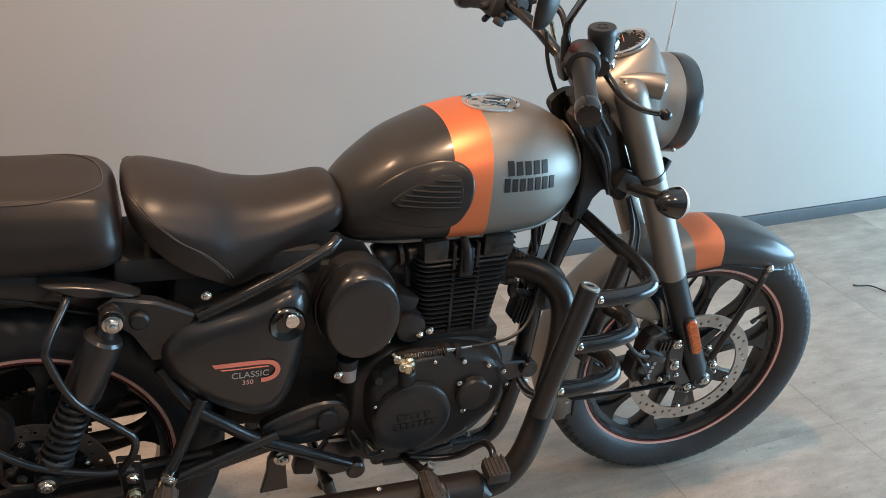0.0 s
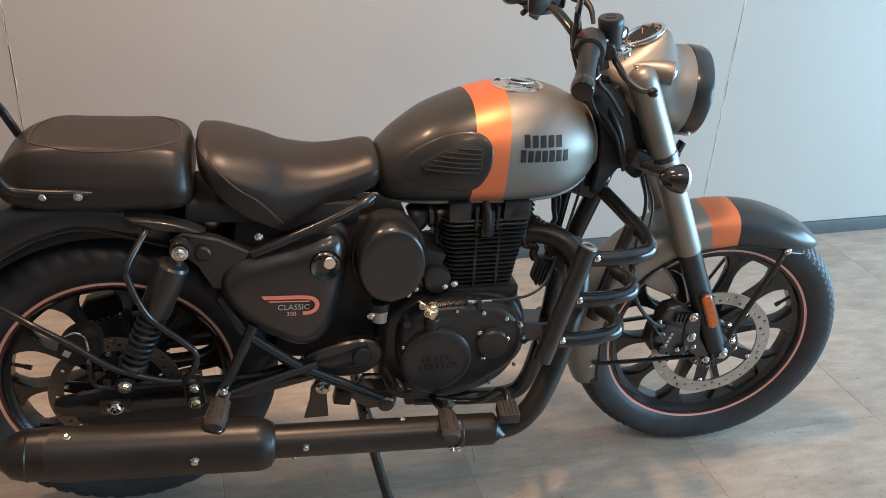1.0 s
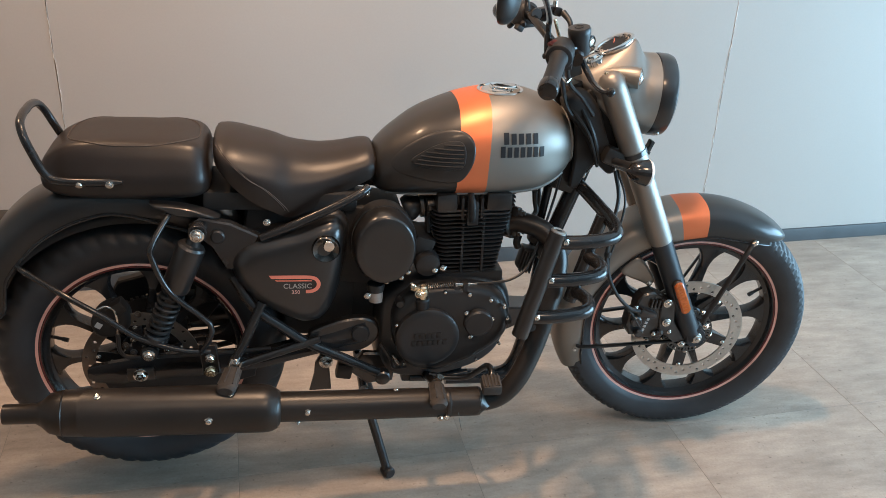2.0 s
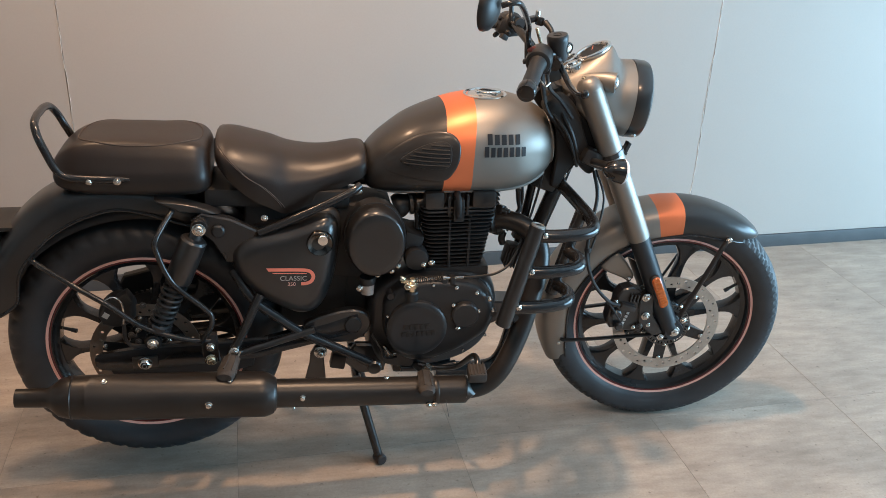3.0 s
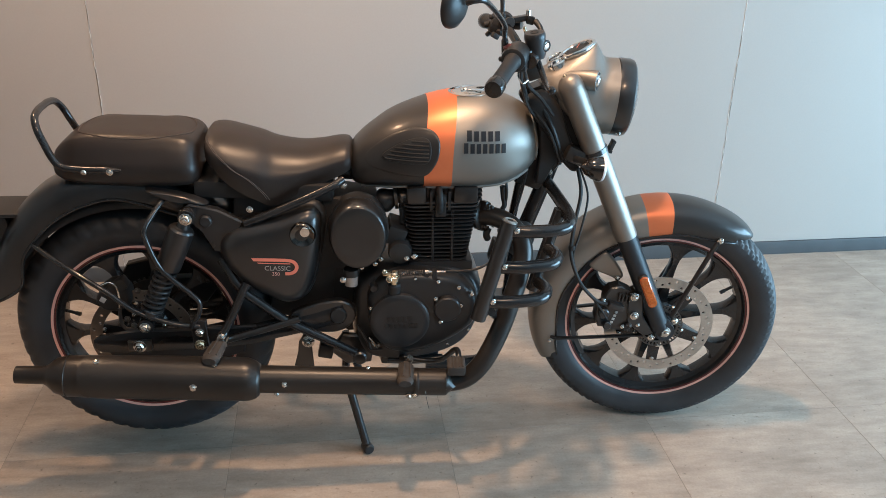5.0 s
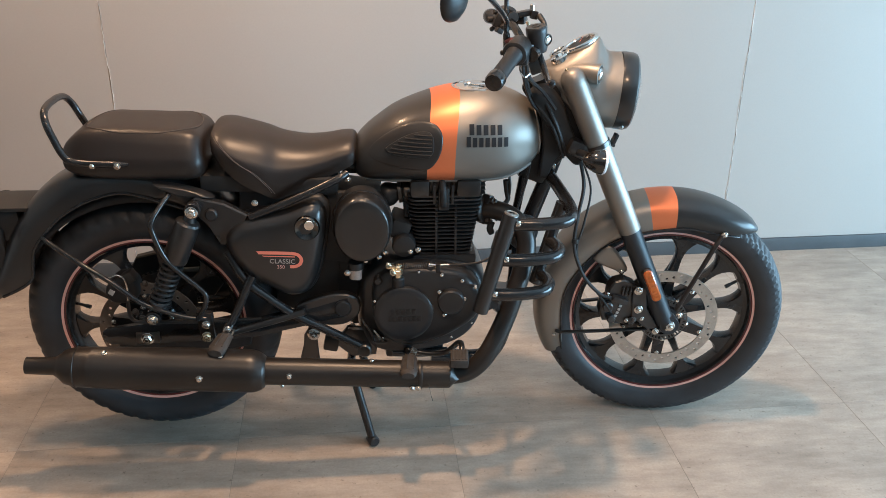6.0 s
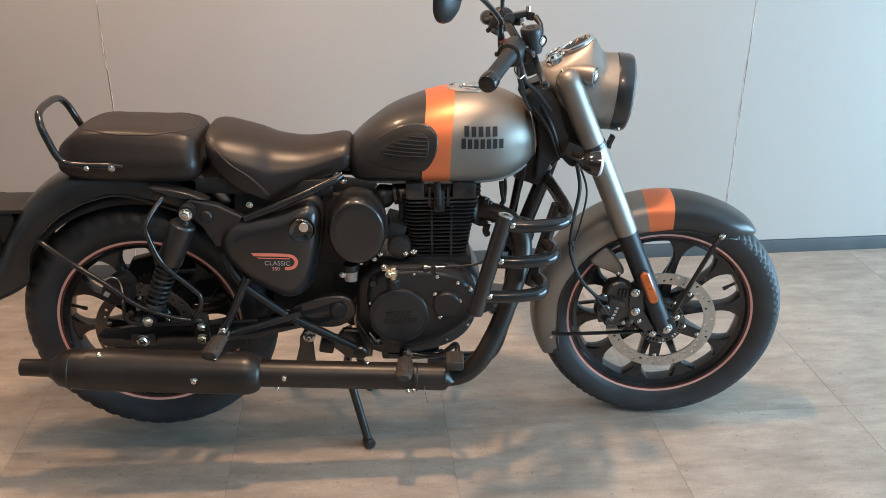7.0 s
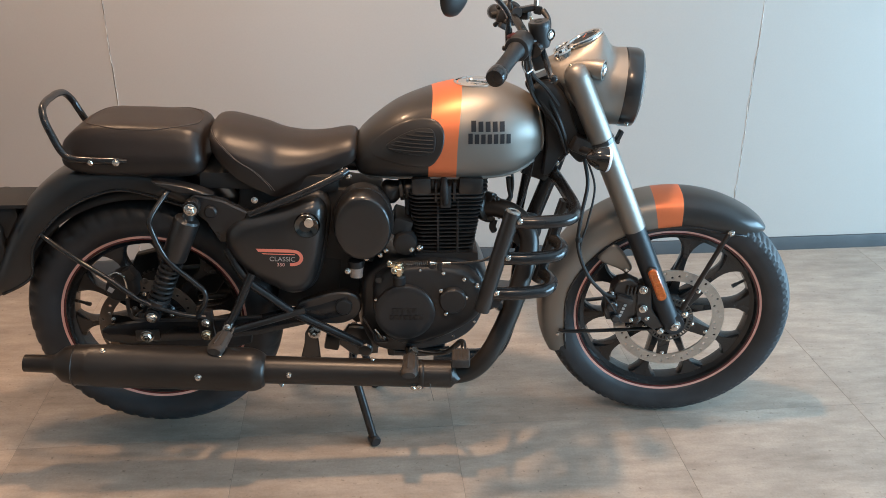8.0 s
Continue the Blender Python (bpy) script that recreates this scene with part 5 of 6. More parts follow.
ex = part("exhaust_header", Build().tube([(0.172, -0.042, 0.662), (0.215, -0.062, 0.667), (0.256, -0.086, 0.655), (0.283, -0.105, 0.622), (0.289, -0.122, 0.583), (0.276, -0.147, 0.533), (0.256, -0.170, 0.481), (0.235, -0.188, 0.425),
                                         (0.209, -0.207, 0.373), (0.178, -0.224, 0.325), (0.140, -0.231, 0.290), (0.095, -0.232, 0.278), (0.03, -0.232, 0.279)], 0.0250, 28, 8), EXHAUST, bike, "matt black exhaust header pipe")
part("port_flange", Build().lathe([(0.036, -0.008), (0.036, 0.004), (0.030, 0.008)], (0.184, -0.050, 0.666), (0.75, -0.6, 0.15), 24), EXHAUST, ex)
for dx, dz in ((0.0, -0.028), (0.010, 0.028)):
    part("flange_ear", Build().block((0.184 + dx, -0.052, 0.666 + dz), (0.020, 0.026, 0.024), (0, 20, 40), 0.006), ENGINE, ex)
    part("flange_nut", Build().lathe([(0.008, 0), (0.008, 0.010), (0.005, 0.011), (0.005, 0.017)], (0.190 + dx, -0.062, 0.666 + dz), (0.75, -0.6, 0.1), 6), DARKSTEEL, ex)
bolt((0.204, -0.072, 0.672), 0.006, ex, (0.4, -0.9, 0), BRASS)
part("tank_drain_hose", Build().tube([(0.240, -0.05, 0.745), (0.243, -0.05, 0.715), (0.246, -0.052, 0.694), (0.238, -0.054, 0.682)], lambda t: 0.0085 - 0.003 * t, 10, 5), PLASTIC, bike)
part("heat_shield", Build().tube([(0.092, EY, 0.2785), (0.082, EY, 0.2785), (0.066, EY, 0.279), (-0.10, EY, 0.288), (-0.390, EY - 0.003, 0.307)], lambda t: 0.0275 + 0.0075 * min(1, t * 5), 32, 6), EXHAUST, ex, "smooth black heat shield on the pipe")
part("clamp", Build().lathe([(0.0365, -0.006), (0.0375, -0.004), (0.0375, 0.004), (0.0365, 0.006)], (0.008, EY, 0.280), (1, 0, -0.04), 36), EXHAUST, ex)
bolt((-0.322, EY - 0.034, 0.308), 0.0065, ex)
for x, z in ((-0.012, 0.262), (0.002, 0.262)):
    bolt((x, EY - 0.034, z), 0.006, ex, (0, -0.9, -0.3))
bolt((-0.115, EY + 0.005, 0.322), 0.0055, ex, (0, -0.3, 1))
bolt((-0.345, EY - 0.012, 0.266), 0.0045, ex, (0, -0.4, -1))
part("whisker_wire", Build().tube([(0.030, EY - 0.036, 0.275), (0.034, EY - 0.04, 0.25), (0.040, EY - 0.036, 0.222)], 0.0007, 5, 6), DARKSTEEL, ex)
# silencer, its wrap-over shield and tail pipe
M0, M1 = np.array((-0.385, EY - 0.004, 0.305)), np.array((-0.985, EY - 0.006, 0.345))
MD = M1 - M0
ML = np.linalg.norm(MD)
sil = part("silencer", Build().lathe([(0.030, -0.004), (0.040, 0.0), (0.046, 0.008), (0.049, 0.03), (0.050, 0.20), (0.052, 0.42), (0.050, 0.465), (0.044, 0.490), (0.030, 0.506), (0.0225, 0.518), (0.0215, 0.585), (0.019, 0.586), (0.019, 0.56), (0.012, 0.559)],
                                    M0, MD, 48), EXHAUST, bike, "matt black silencer with a slim tail pipe")
part("end_seam", Build().lathe([(0.0505, -0.002), (0.0520, 0), (0.0505, 0.002)], M0 + MD / ML * 0.462, MD, 48), EXHAUST, sil)
dd, uu, ww = basis_for(MD)
rows = []
for i in range(41):
    s = 0.006 + 0.420 * i / 40
    top = 1.95 + 0.12 * math.sin(10 * s + 0.6)
    endr = 0.050 * (1 - math.sqrt(max(0, 1 - max(0, (s - 0.376) / 0.05) ** 2)))
    a0, a1 = -0.75 + endr * 8, top - endr * 12
    r = 0.0570 - 0.013 * max(0, 1 - s / 0.035) ** 2
    row = []
    for k in range(25):
        a = a0 + (a1 - a0) * k / 24
        lip = r - 0.0040 * (1 if k in (0, 24) else 0)
        row.append(M0 + dd * s + lip * (np.array((0, -1, 0)) * math.cos(a) + np.array((0, 0, 1)) * math.sin(a)))
    rows.append(row)
b = Build().loft(rows, caps=False, open_ring=True)
part("silencer_shield", b, EXHAUST, sil, "wrap-over black heat shield", sharp=60)
bolt(tuple(M0 + dd * 0.154 + np.array((0, -0.0540, 0.008))), 0.0075, sil)
for s in (0.105, 0.385):
    bolt(tuple(M0 + dd * s + np.array((0, -0.018, 0.054))), 0.0055, sil, (0, -0.3, 1))

# frame
fr = part("frame", Build().tube([(0.345, 0, 0.955), (0.395, 0, 0.800)], 0.030, 24, 4), FRAME, bike, "gloss black tubular steel frame")
part("down_tube", Build().tube([(0.385, 0, 0.83), (0.358, 0, 0.743), (0.320, 0, 0.632), (0.295, 0, 0.560), (0.286, 0, 0.480), (0.279, 0, 0.400), (0.268, 0, 0.330), (0.240, 0, 0.225), (0.190, 0, 0.190), (0.05, 0, 0.195)], 0.0205, 18, 6), FRAME, fr)
part("head_strut", Build().tube([(0.300, 0.02, 0.760), (0.278, 0.02, 0.615), (0.262, 0.02, 0.520)], 0.0115, 14, 4), FRAME, fr)
part("engine_lug", Build().lathe([(0.0175, -0.045), (0.020, -0.042), (0.020, 0.042), (0.0175, 0.045)], (0.279, 0, 0.392), (0, 1, 0), 24), BLACK, fr)
part("engine_mount_plate", Build().plate([(0.150, 0.420), (0.225, 0.415), (0.288, 0.408), (0.288, 0.376), (0.225, 0.360), (0.150, 0.330)], -0.034, 0.034, 0.004), BLACK, fr)
part("top_tube", Build().tube([(0.36, 0, 0.86), (0.20, 0, 0.78), (0.0, 0, 0.765), (-0.18, 0, 0.775)], 0.02, 16, 6), FRAME, fr)
part("gusset", Build().plate([(0.385, 0.86), (0.39, 0.79), (0.34, 0.72), (0.275, 0.745), (0.30, 0.80)], -0.022, 0.022, 0.004), FRAME, fr)
for s in (-1, 1):
    part("seat_rail", Build().tube([(-0.166, s * 0.092, 0.784), (-0.190, s * 0.108, 0.774), (-0.26, s * 0.120, 0.744), (-0.34, s * 0.124, 0.711), (-0.408, s * 0.124, 0.684)], 0.0098, 14, 8), FRAME, fr)
    part("shock_gusset", Build().plate([(-0.560, 0.722), (-0.535, 0.738), (-0.470, 0.722), (-0.412, 0.690), (-0.420, 0.668), (-0.470, 0.610), (-0.488, 0.612), (-0.515, 0.665), (-0.545, 0.695)], s * 0.100, s * 0.126, 0.004), FRAME, fr)
    part("cap_plug", Build().lathe([(0.0155, 0), (0.0155, 0.007), (0.012, 0.010), (0.004, 0.0105)], (-0.500, s * 0.126, 0.695), (0, s, 0), 24), PLASTIC, fr)
    part("lower_rail", Build().tube([(-0.475, s * 0.110, 0.585), (-0.430, s * 0.132, 0.512), (-0.375, s * 0.136, 0.462), (-0.316, s * 0.136, 0.414), (-0.22, s * 0.136, 0.358), (-0.125, s * 0.134, 0.301)], 0.0118, 14, 6), FRAME, fr)
    outline = [tuple(q[:2]) for q in spline([(x, z, 0) for x, z in [(-0.310, 0.425), (-0.250, 0.452), (-0.190, 0.462), (-0.155, 0.450), (-0.142, 0.423), (-0.155, 0.392), (-0.190, 0.372), (-0.240, 0.372), (-0.290, 0.388)]], 5, True)]
    part("pivot_plate", Build().plate(outline, s * 0.095, s * 0.122, 0.004), BLACK, fr, "black swingarm pivot plate")
    part("pivot_cap", Build().lathe([(0.022, 0), (0.022, 0.006), (0.019, 0.010), (0.005, 0.0105)], (-0.188, s * 0.122, 0.423), (0, s, 0), 28), PLASTIC, fr)
    part("lower_plate", Build().plate([(-0.180, 0.350), (-0.130, 0.345), (-0.100, 0.300), (-0.105, 0.262), (-0.170, 0.258), (-0.215, 0.300)], s * 0.080, s * 0.100, 0.005), BLACK, fr)
    part("boss", Build().lathe([(0.019, 0), (0.019, 0.02), (0.015, 0.024)], (-0.135, s * 0.125, 0.303), (0, s, 0), 20), BLACK, fr)
bolt((-0.540, -0.162, 0.714), 0.0115, fr)
bolt((-0.393, -0.120, 0.720), 0.0062, fr)
bolt((-0.165, -0.052, 0.752), 0.0060, fr)
part("leaf_trim", Build().pillow([(-0.640, 0.770), (-0.590, 0.766), (-0.535, 0.752), (-0.492, 0.731), (-0.525, 0.733), (-0.580, 0.740), (-0.612, 0.752)], -0.090, -0.122, 0.008, 4), BLACK, bike, "pointed black trim below the passenger seat")

# swingarm and shocks
for s in (-1, 1):
    arm = Build()
    rings = []
    for x, z, hh, hy in ((-0.175, 0.425, 0.030, 0.014), (-0.25, 0.405, 0.026, 0.014), (-0.42, 0.366, 0.024, 0.014), (-0.52, 0.362, 0.030, 0.013), (-0.62, 0.362, 0.032, 0.012), (-0.74, 0.352, 0.030, 0.011), (-0.80, 0.352, 0.022, 0.010), (-0.815, 0.352, 0.012, 0.007)):
        y = s * 0.112
        rings.append([(x, y + a * hy, z + b2 * hh) for a, b2 in ((-1, -0.6), (-0.6, -1), (0.6, -1), (1, -0.6), (1, 0.6), (0.6, 1), (-0.6, 1), (-1, 0.6))])
    arm.loft(rings)
    sw = part("swingarm", arm, FRAME, bike, "black box-section swingarm")
    part("axle_block", Build().block((-0.697, s * 0.128, 0.352), (0.060, 0.008, 0.030), (0, 0, 0), 0.003), DARKSTEEL, sw)
    bolt((-0.697, s * 0.133, 0.352), 0.0125, sw, (0, s, 0))
    shock = part("shock_absorber", Build().tube([(-0.540, s * 0.142, 0.714), (-0.668, s * 0.148, 0.424)], 0.010, 14, 4), DARKSTEEL, bike, "black twin rear shock absorber")
    t0, t1 = np.array((-0.540, s * 0.142, 0.714)), np.array((-0.668, s * 0.148, 0.424))
    ax = t1 - t0
    L = np.linalg.norm(ax)
    part("upper_can", Build().lathe([(0.014, 0.018), (0.017, 0.030), (0.027, 0.033), (0.0308, 0.038), (0.0310, 0.046), (0.0310, 0.140), (0.0295, 0.146), (0.02, 0.147)], t0, ax, 40), BLACK, shock)
    dd, uu, ww = basis_for(ax)
    pts = []
    for k in range(8 * 18 + 1):
        a = 2 * math.pi * k / 18
        pts.append(t0 + dd * (0.150 + 0.118 * k / (8 * 18)) + 0.0235 * (math.cos(a) * uu + math.sin(a) * ww))
    part("coil_spring", Build().tube(pts, 0.0044, 8, 1, smooth=False), PLASTIC, shock)
    part("spring_seat", Build().lathe([(0.026, 0.265), (0.030, 0.268), (0.030, 0.278), (0.016, 0.284)], t0, ax, 28), FRAME, shock)
    for p in (t0, t1):
        part("eye", Build().lathe([(0.019, -0.014), (0.020, -0.012), (0.020, 0.012), (0.019, 0.014)], p, (0, 1, 0), 24), FRAME, shock)
    bolt((-0.668, s * 0.165, 0.424), 0.0105, shock, (0, s, 0))
# rear caliper
rc = part("rear_caliper", Build().pillow([(-0.800, 0.470), (-0.780, 0.505), (-0.745, 0.520), (-0.715, 0.500), (-0.715, 0.455), (-0.745, 0.435), (-0.785, 0.440)], -0.060, -0.104, 0.012, 4), DEEP, bike, "black rear brake caliper")
part("caliper_body", Build().block((-0.745, -0.090, 0.505), (0.060, 0.036, 0.030), (0, -30, 0), 0.008), DEEP, rc)
part("mark", Build().block((-0.777, -0.113, 0.478), (0.014, 0.001, 0.014), (0, 35, 0), 0.0003), DECALGREY, rc)
part("hose_end", Build().tube([(-0.775, -0.114, 0.520), (-0.755, -0.118, 0.528), (-0.738, -0.116, 0.515), (-0.735, -0.116, 0.480), (-0.738, -0.116, 0.455)], 0.0031, 10, 6), ZINC, rc)
part("rear_hose", Build().tube([(-0.738, -0.116, 0.455), (-0.735, -0.122, 0.41), (-0.70, -0.124, 0.395), (-0.55, -0.128, 0.395), (-0.40, -0.128, 0.40)], 0.005, 8, 6), PLASTIC, rc)
for x, z in ((-0.69, 0.50), (-0.725, 0.42), (-0.71, 0.40)):
    bolt((x, -0.112, z), 0.006, rc, mat=DARKSTEEL)
spr = part("rear_sprocket", Build().lathe([(0.088, 0.0), (0.092, 0.002), (0.092, 0.006), (0.060, 0.008), (0.050, 0.030)], (RA[0], 0.070, RA[1]), (0, 1, 0), 48), DEEP, bike, "black rear sprocket and cush drive")
for k in range(42):
    a = 2 * math.pi * k / 42
    part("tooth", Build().block((RA[0] + 0.094 * math.cos(a), 0.0735, RA[1] + 0.094 * math.sin(a)), (0.009, 0.004, 0.007), (0, -math.degrees(a), 0), 0.001), DARKSTEEL, spr)
for z0, z1 in ((0.446, 0.468), (0.258, 0.366)):
    part("drive_chain", Build().tube([(RA[0], 0.0735, z0), (-0.44, 0.0735, (z0 + z1) / 2), (-0.17, 0.0735, z1)], 0.0075, 8, 4), DARKSTEEL, bike)
part("chain_cover", Build().plate([(-0.775, 0.400), (-0.790, 0.440), (-0.765, 0.484), (-0.700, 0.500), (-0.560, 0.490), (-0.430, 0.470), (-0.300, 0.462), (-0.300, 0.438), (-0.500, 0.442), (-0.530, 0.400), (-0.560, 0.360), (-0.720, 0.340)], 0.084, 0.112, 0.004), DEEP, bike, "black chain cover")
part("torque_plate", Build().plate([(-0.800, 0.345), (-0.780, 0.290), (-0.700, 0.262), (-0.560, 0.270), (-0.440, 0.300), (-0.430, 0.360), (-0.600, 0.350)], -0.078, -0.094, 0.004), DEEP, bike, "black plate below the swingarm")
part("chain_guard", Build().plate([(-0.60, 0.43), (-0.58, 0.475), (-0.36, 0.44), (-0.30, 0.42), (-0.32, 0.405), (-0.50, 0.41)], 0.085, 0.100, 0.003), PLASTIC, bike)

# guard rails beside the rear wheel
part("side_guard", Build().tube([(-0.598, -0.098, 0.745), (-0.606, -0.130, 0.738), (-0.634, -0.168, 0.698), (-0.636, -0.172, 0.668), (-0.608, -0.172, 0.588), (-0.546, -0.172, 0.520), (-0.527, -0.172, 0.494), (-0.532, -0.172, 0.462), (-0.556, -0.165, 0.422)], 0.0068, 12, 8), FRAME, bike, "thin black side guard tube")
part("side_guard", Build().tube([(-0.930, -0.092, 0.625), (-0.905, -0.112, 0.616), (-0.830, -0.150, 0.580), (-0.753, -0.165, 0.530), (-0.685, -0.170, 0.474), (-0.597, -0.170, 0.436), (-0.535, -0.160, 0.420)], 0.0065, 12, 8), FRAME, bike, "thin black side guard tube")
part("guard_tab", Build().plate([(-0.560, 0.440), (-0.520, 0.435), (-0.515, 0.360), (-0.555, 0.355)], -0.140, -0.158, 0.003), FRAME, bike)
bolt((-0.536, -0.162, 0.404), 0.0085, bike)
bolt((-0.536, -0.166, 0.371), 0.0110, bike, mat=BRASS)

# passenger footrest hangers and pegs
def peg(p0, p1, r0, r1, parent, ribs=7):
    """A ribbed rubber footrest, thicker at its tip."""
    p0, p1 = np.array(p0, float), np.array(p1, float)
    b = Build().tube([p0 + (p1 - p0) * k / 6 for k in range(7)], lambda t: (r0 + (r1 - r0) * t) * min(1, 0.75 + 3 * t, 0.72 + 3 * (1 - t)), 18, 4, squash=0.62)
    ob = part("footrest_rubber", b, PEGRUBBER, parent, "worn ribbed grey-brown footrest rubber")
    d, u, w = basis_for(p1 - p0)
    rib = Build()
    for k in range(ribs):
        a = math.pi * (k + 0.5) / ribs * 2
        for s in (0,):
            q = [p0 + (p1 - p0) * t + (r0 + (r1 - r0) * t) * 0.99 * (math.cos(a) * u + 0.62 * math.sin(a) * w) for t in (0.08, 0.3, 0.55, 0.80)]
            rib.tube(q, 0.0022, 6, 3)
    part("ribs", rib, PEGRUBBER, ob)
    return ob


for s in (-1, 1):
    hang = part("footrest_hanger", Build().tube([(-0.412, s * 0.138, 0.530), (-0.430, s * 0.145, 0.495), (-0.455, s * 0.152, 0.440), (-0.480, s * 0.160, 0.395)], lambda t: 0.0115 - 0.001 * t, 14, 6), FRAME, bike, "black passenger footrest hanger")
    part("strut", Build().tube([(-0.472, s * 0.150, 0.374), (-0.38, s * 0.145, 0.398), (-0.285, s * 0.140, 0.424)], 0.0095, 12, 5), BLACK, hang)
    part("knuckle", Build().lathe([(0.015, -0.014), (0.016, 0), (0.015, 0.014)], (-0.481, s * 0.166, 0.388), (0.4, 0, 0.9), 18), ZINC if s < 0 else FRAME, hang)
    peg((-0.484, s * 0.180, 0.384), (-0.501, s * 0.260, 0.376), 0.018, 0.0235, hang)
    bolt((-0.478, s * 0.184, 0.402), 0.0060, hang, (0, s, 0.3))
    rest = part("footrest_arm", Build().tube([(-0.02, s * 0.10, 0.275), (-0.016, s * 0.15, 0.292), (-0.014, s * 0.20, 0.312)], 0.011, 12, 5), BLACK, bike, "black rider footrest")
    part("pivot_pin", Build().lathe([(0.009, -0.014), (0.010, 0), (0.009, 0.014)], (-0.010, s * 0.205, 0.328), (0.3, -0.3, 0.8), 14), ZINC, rest)
    peg((-0.017, s * 0.212, 0.324), (-0.023, s * 0.298, 0.318), 0.0175, 0.0215, rest)
# rear brake pedal
bp = part("brake_pedal", Build().tube([(-0.02, -0.130, 0.295), (0.03, -0.135, 0.285), (0.08, -0.15, 0.295), (0.112, -0.185, 0.345), (0.118, -0.215, 0.350), (0.112, -0.24, 0.335)], 0.0075, 12, 8), BLACK, bike, "black rear brake pedal")
part("pedal_pad", Build().block((0.108, -0.258, 0.340), (0.046, 0.046, 0.027), (8, 0, -4), 0.011), PEGRUBBER, bp, "worn grey-brown pedal rubber")
b = Build()
for k in range(5):
    b.block((0.092 + 0.0082 * k, -0.258, 0.3540), (0.0035, 0.042, 0.003), (8, 0, -4), 0.001)
part("pad_ribs", b, PEGRUBBER, bp)

# leg guard beside the engine: an outer and an inner upright, two looped rails and a top rail that runs on to the frame
guard = part("leg_guard", Build().tube([(0.222, -0.300, 0.727), (0.272, -0.304, 0.727), (0.325, -0.298, 0.727), (0.358, -0.280, 0.727), (0.374, -0.240, 0.726), (0.378, -0.190, 0.728), (0.372, -0.110, 0.734), (0.360, -0.028, 0.745)], 0.0155, 18, 8), FRAME, bike, "satin black tubular crash guard")
up = part("upright", Build().tube([(0.219, -0.300, 0.752), (0.152, -0.304, 0.502)], 0.0188, 24, 4), BLACK, guard)
part("end_cap", Build().lathe([(0.0170, -0.006), (0.0170, 0.002), (0.013, 0.004), (0.011, 0.0025), (0.004, 0.003)], (0.2193, -0.300, 0.7525), (0.26, 0, 1), 24), STEEL, up, "steel end cap with a dark mark")
part("end_cap_mark", Build().block((0.2200, -0.300, 0.7560), (0.012, 0.005, 0.001), (0, 15, 0), 0.0003), BADGE, up)
part("inner_upright", Build().tube([(0.360, -0.190, 0.735), (0.333, -0.190, 0.636), (0.303, -0.190, 0.520)], 0.0155, 18, 4), FRAME, guard)
for z, xb, xu in ((0.636, 0.340, 0.198), (0.545, 0.320, 0.174)):
    xi = 0.358 + (z - 0.733) * 0.25
    part("rail", Build().tube([(xu, -0.300, z), (xu + 0.05, -0.304, z), (xb - 0.045, -0.299, z), (xb - 0.010, -0.286, z), (xb + 0.006, -0.255, z), (xb + 0.006, -0.228, z), (xb - 0.002, -0.205, z), (xi, -0.188, z)], 0.0155, 18, 8), FRAME, guard)
for z, xu in ((0.727, 0.222), (0.636, 0.198), (0.545, 0.174)):
    bolt((xu + 0.012, -0.314, z + 0.006), 0.0055, guard, (0.3, -1, 0))
part("mount", Build().tube([(0.235, -0.085, 0.402), (0.215, -0.16, 0.43), (0.190, -0.27, 0.50)], 0.010, 12, 5), BLACK, guard)
bolt((0.236, -0.095, 0.402), 0.0095, guard)
bolt((0.362, -0.03, 0.775), 0.0065, guard)
part("horn", Build().lathe([(0.045, -0.012), (0.048, 0), (0.040, 0.012), (0.012, 0.018)], (0.292, -0.055, 0.600), (0.5, -0.8, 0), 32), PLASTIC, bike, "round black horn behind the guard")
reg = part("regulator", Build().block((0.232, -0.045, 0.566), (0.038, 0.036, 0.060), (0, 14, 0), 0.008), PLASTIC, bike, "black finned regulator behind the header")
for k in range(4):
    part("cooling_fin", Build().block((0.219 + 0.008 * k, -0.064, 0.564 - 0.002 * k), (0.003, 0.014, 0.054), (0, 14, 0), 0.001), PLASTIC, reg)
part("plug", Build().tube([(0.205, -0.058, 0.602), (0.200, -0.062, 0.616), (0.206, -0.056, 0.632)], 0.009, 12, 4), PLASTIC, reg)
part("horn_bracket", Build().block((0.262, -0.05, 0.63), (0.05, 0.03, 0.05), (0, 20, 0), 0.006), PLASTIC, bike)
part("cable", Build().tube([(0.243, -0.045, 0.78), (0.250, -0.057, 0.73), (0.243, -0.045, 0.67), (0.218, -0.045, 0.63)], 0.0035, 8, 6), PLASTIC, bike)
part("under_tank_loom", Build().tube([(0.32, -0.055, 0.965), (0.355, -0.075, 0.90), (0.385, -0.065, 0.82)], 0.006, 10, 6).tube([(0.30, -0.06, 0.955), (0.345, -0.08, 0.895), (0.38, -0.07, 0.81)], 0.004, 8, 6), PLASTIC, bike)

# centre stand
stand = part("centre_stand", Build().tube([(-0.175, -0.10, 0.225), (-0.175, 0.10, 0.225)], 0.012, 14, 3), FRAME, bike, "gloss black centre stand, down on the floor")
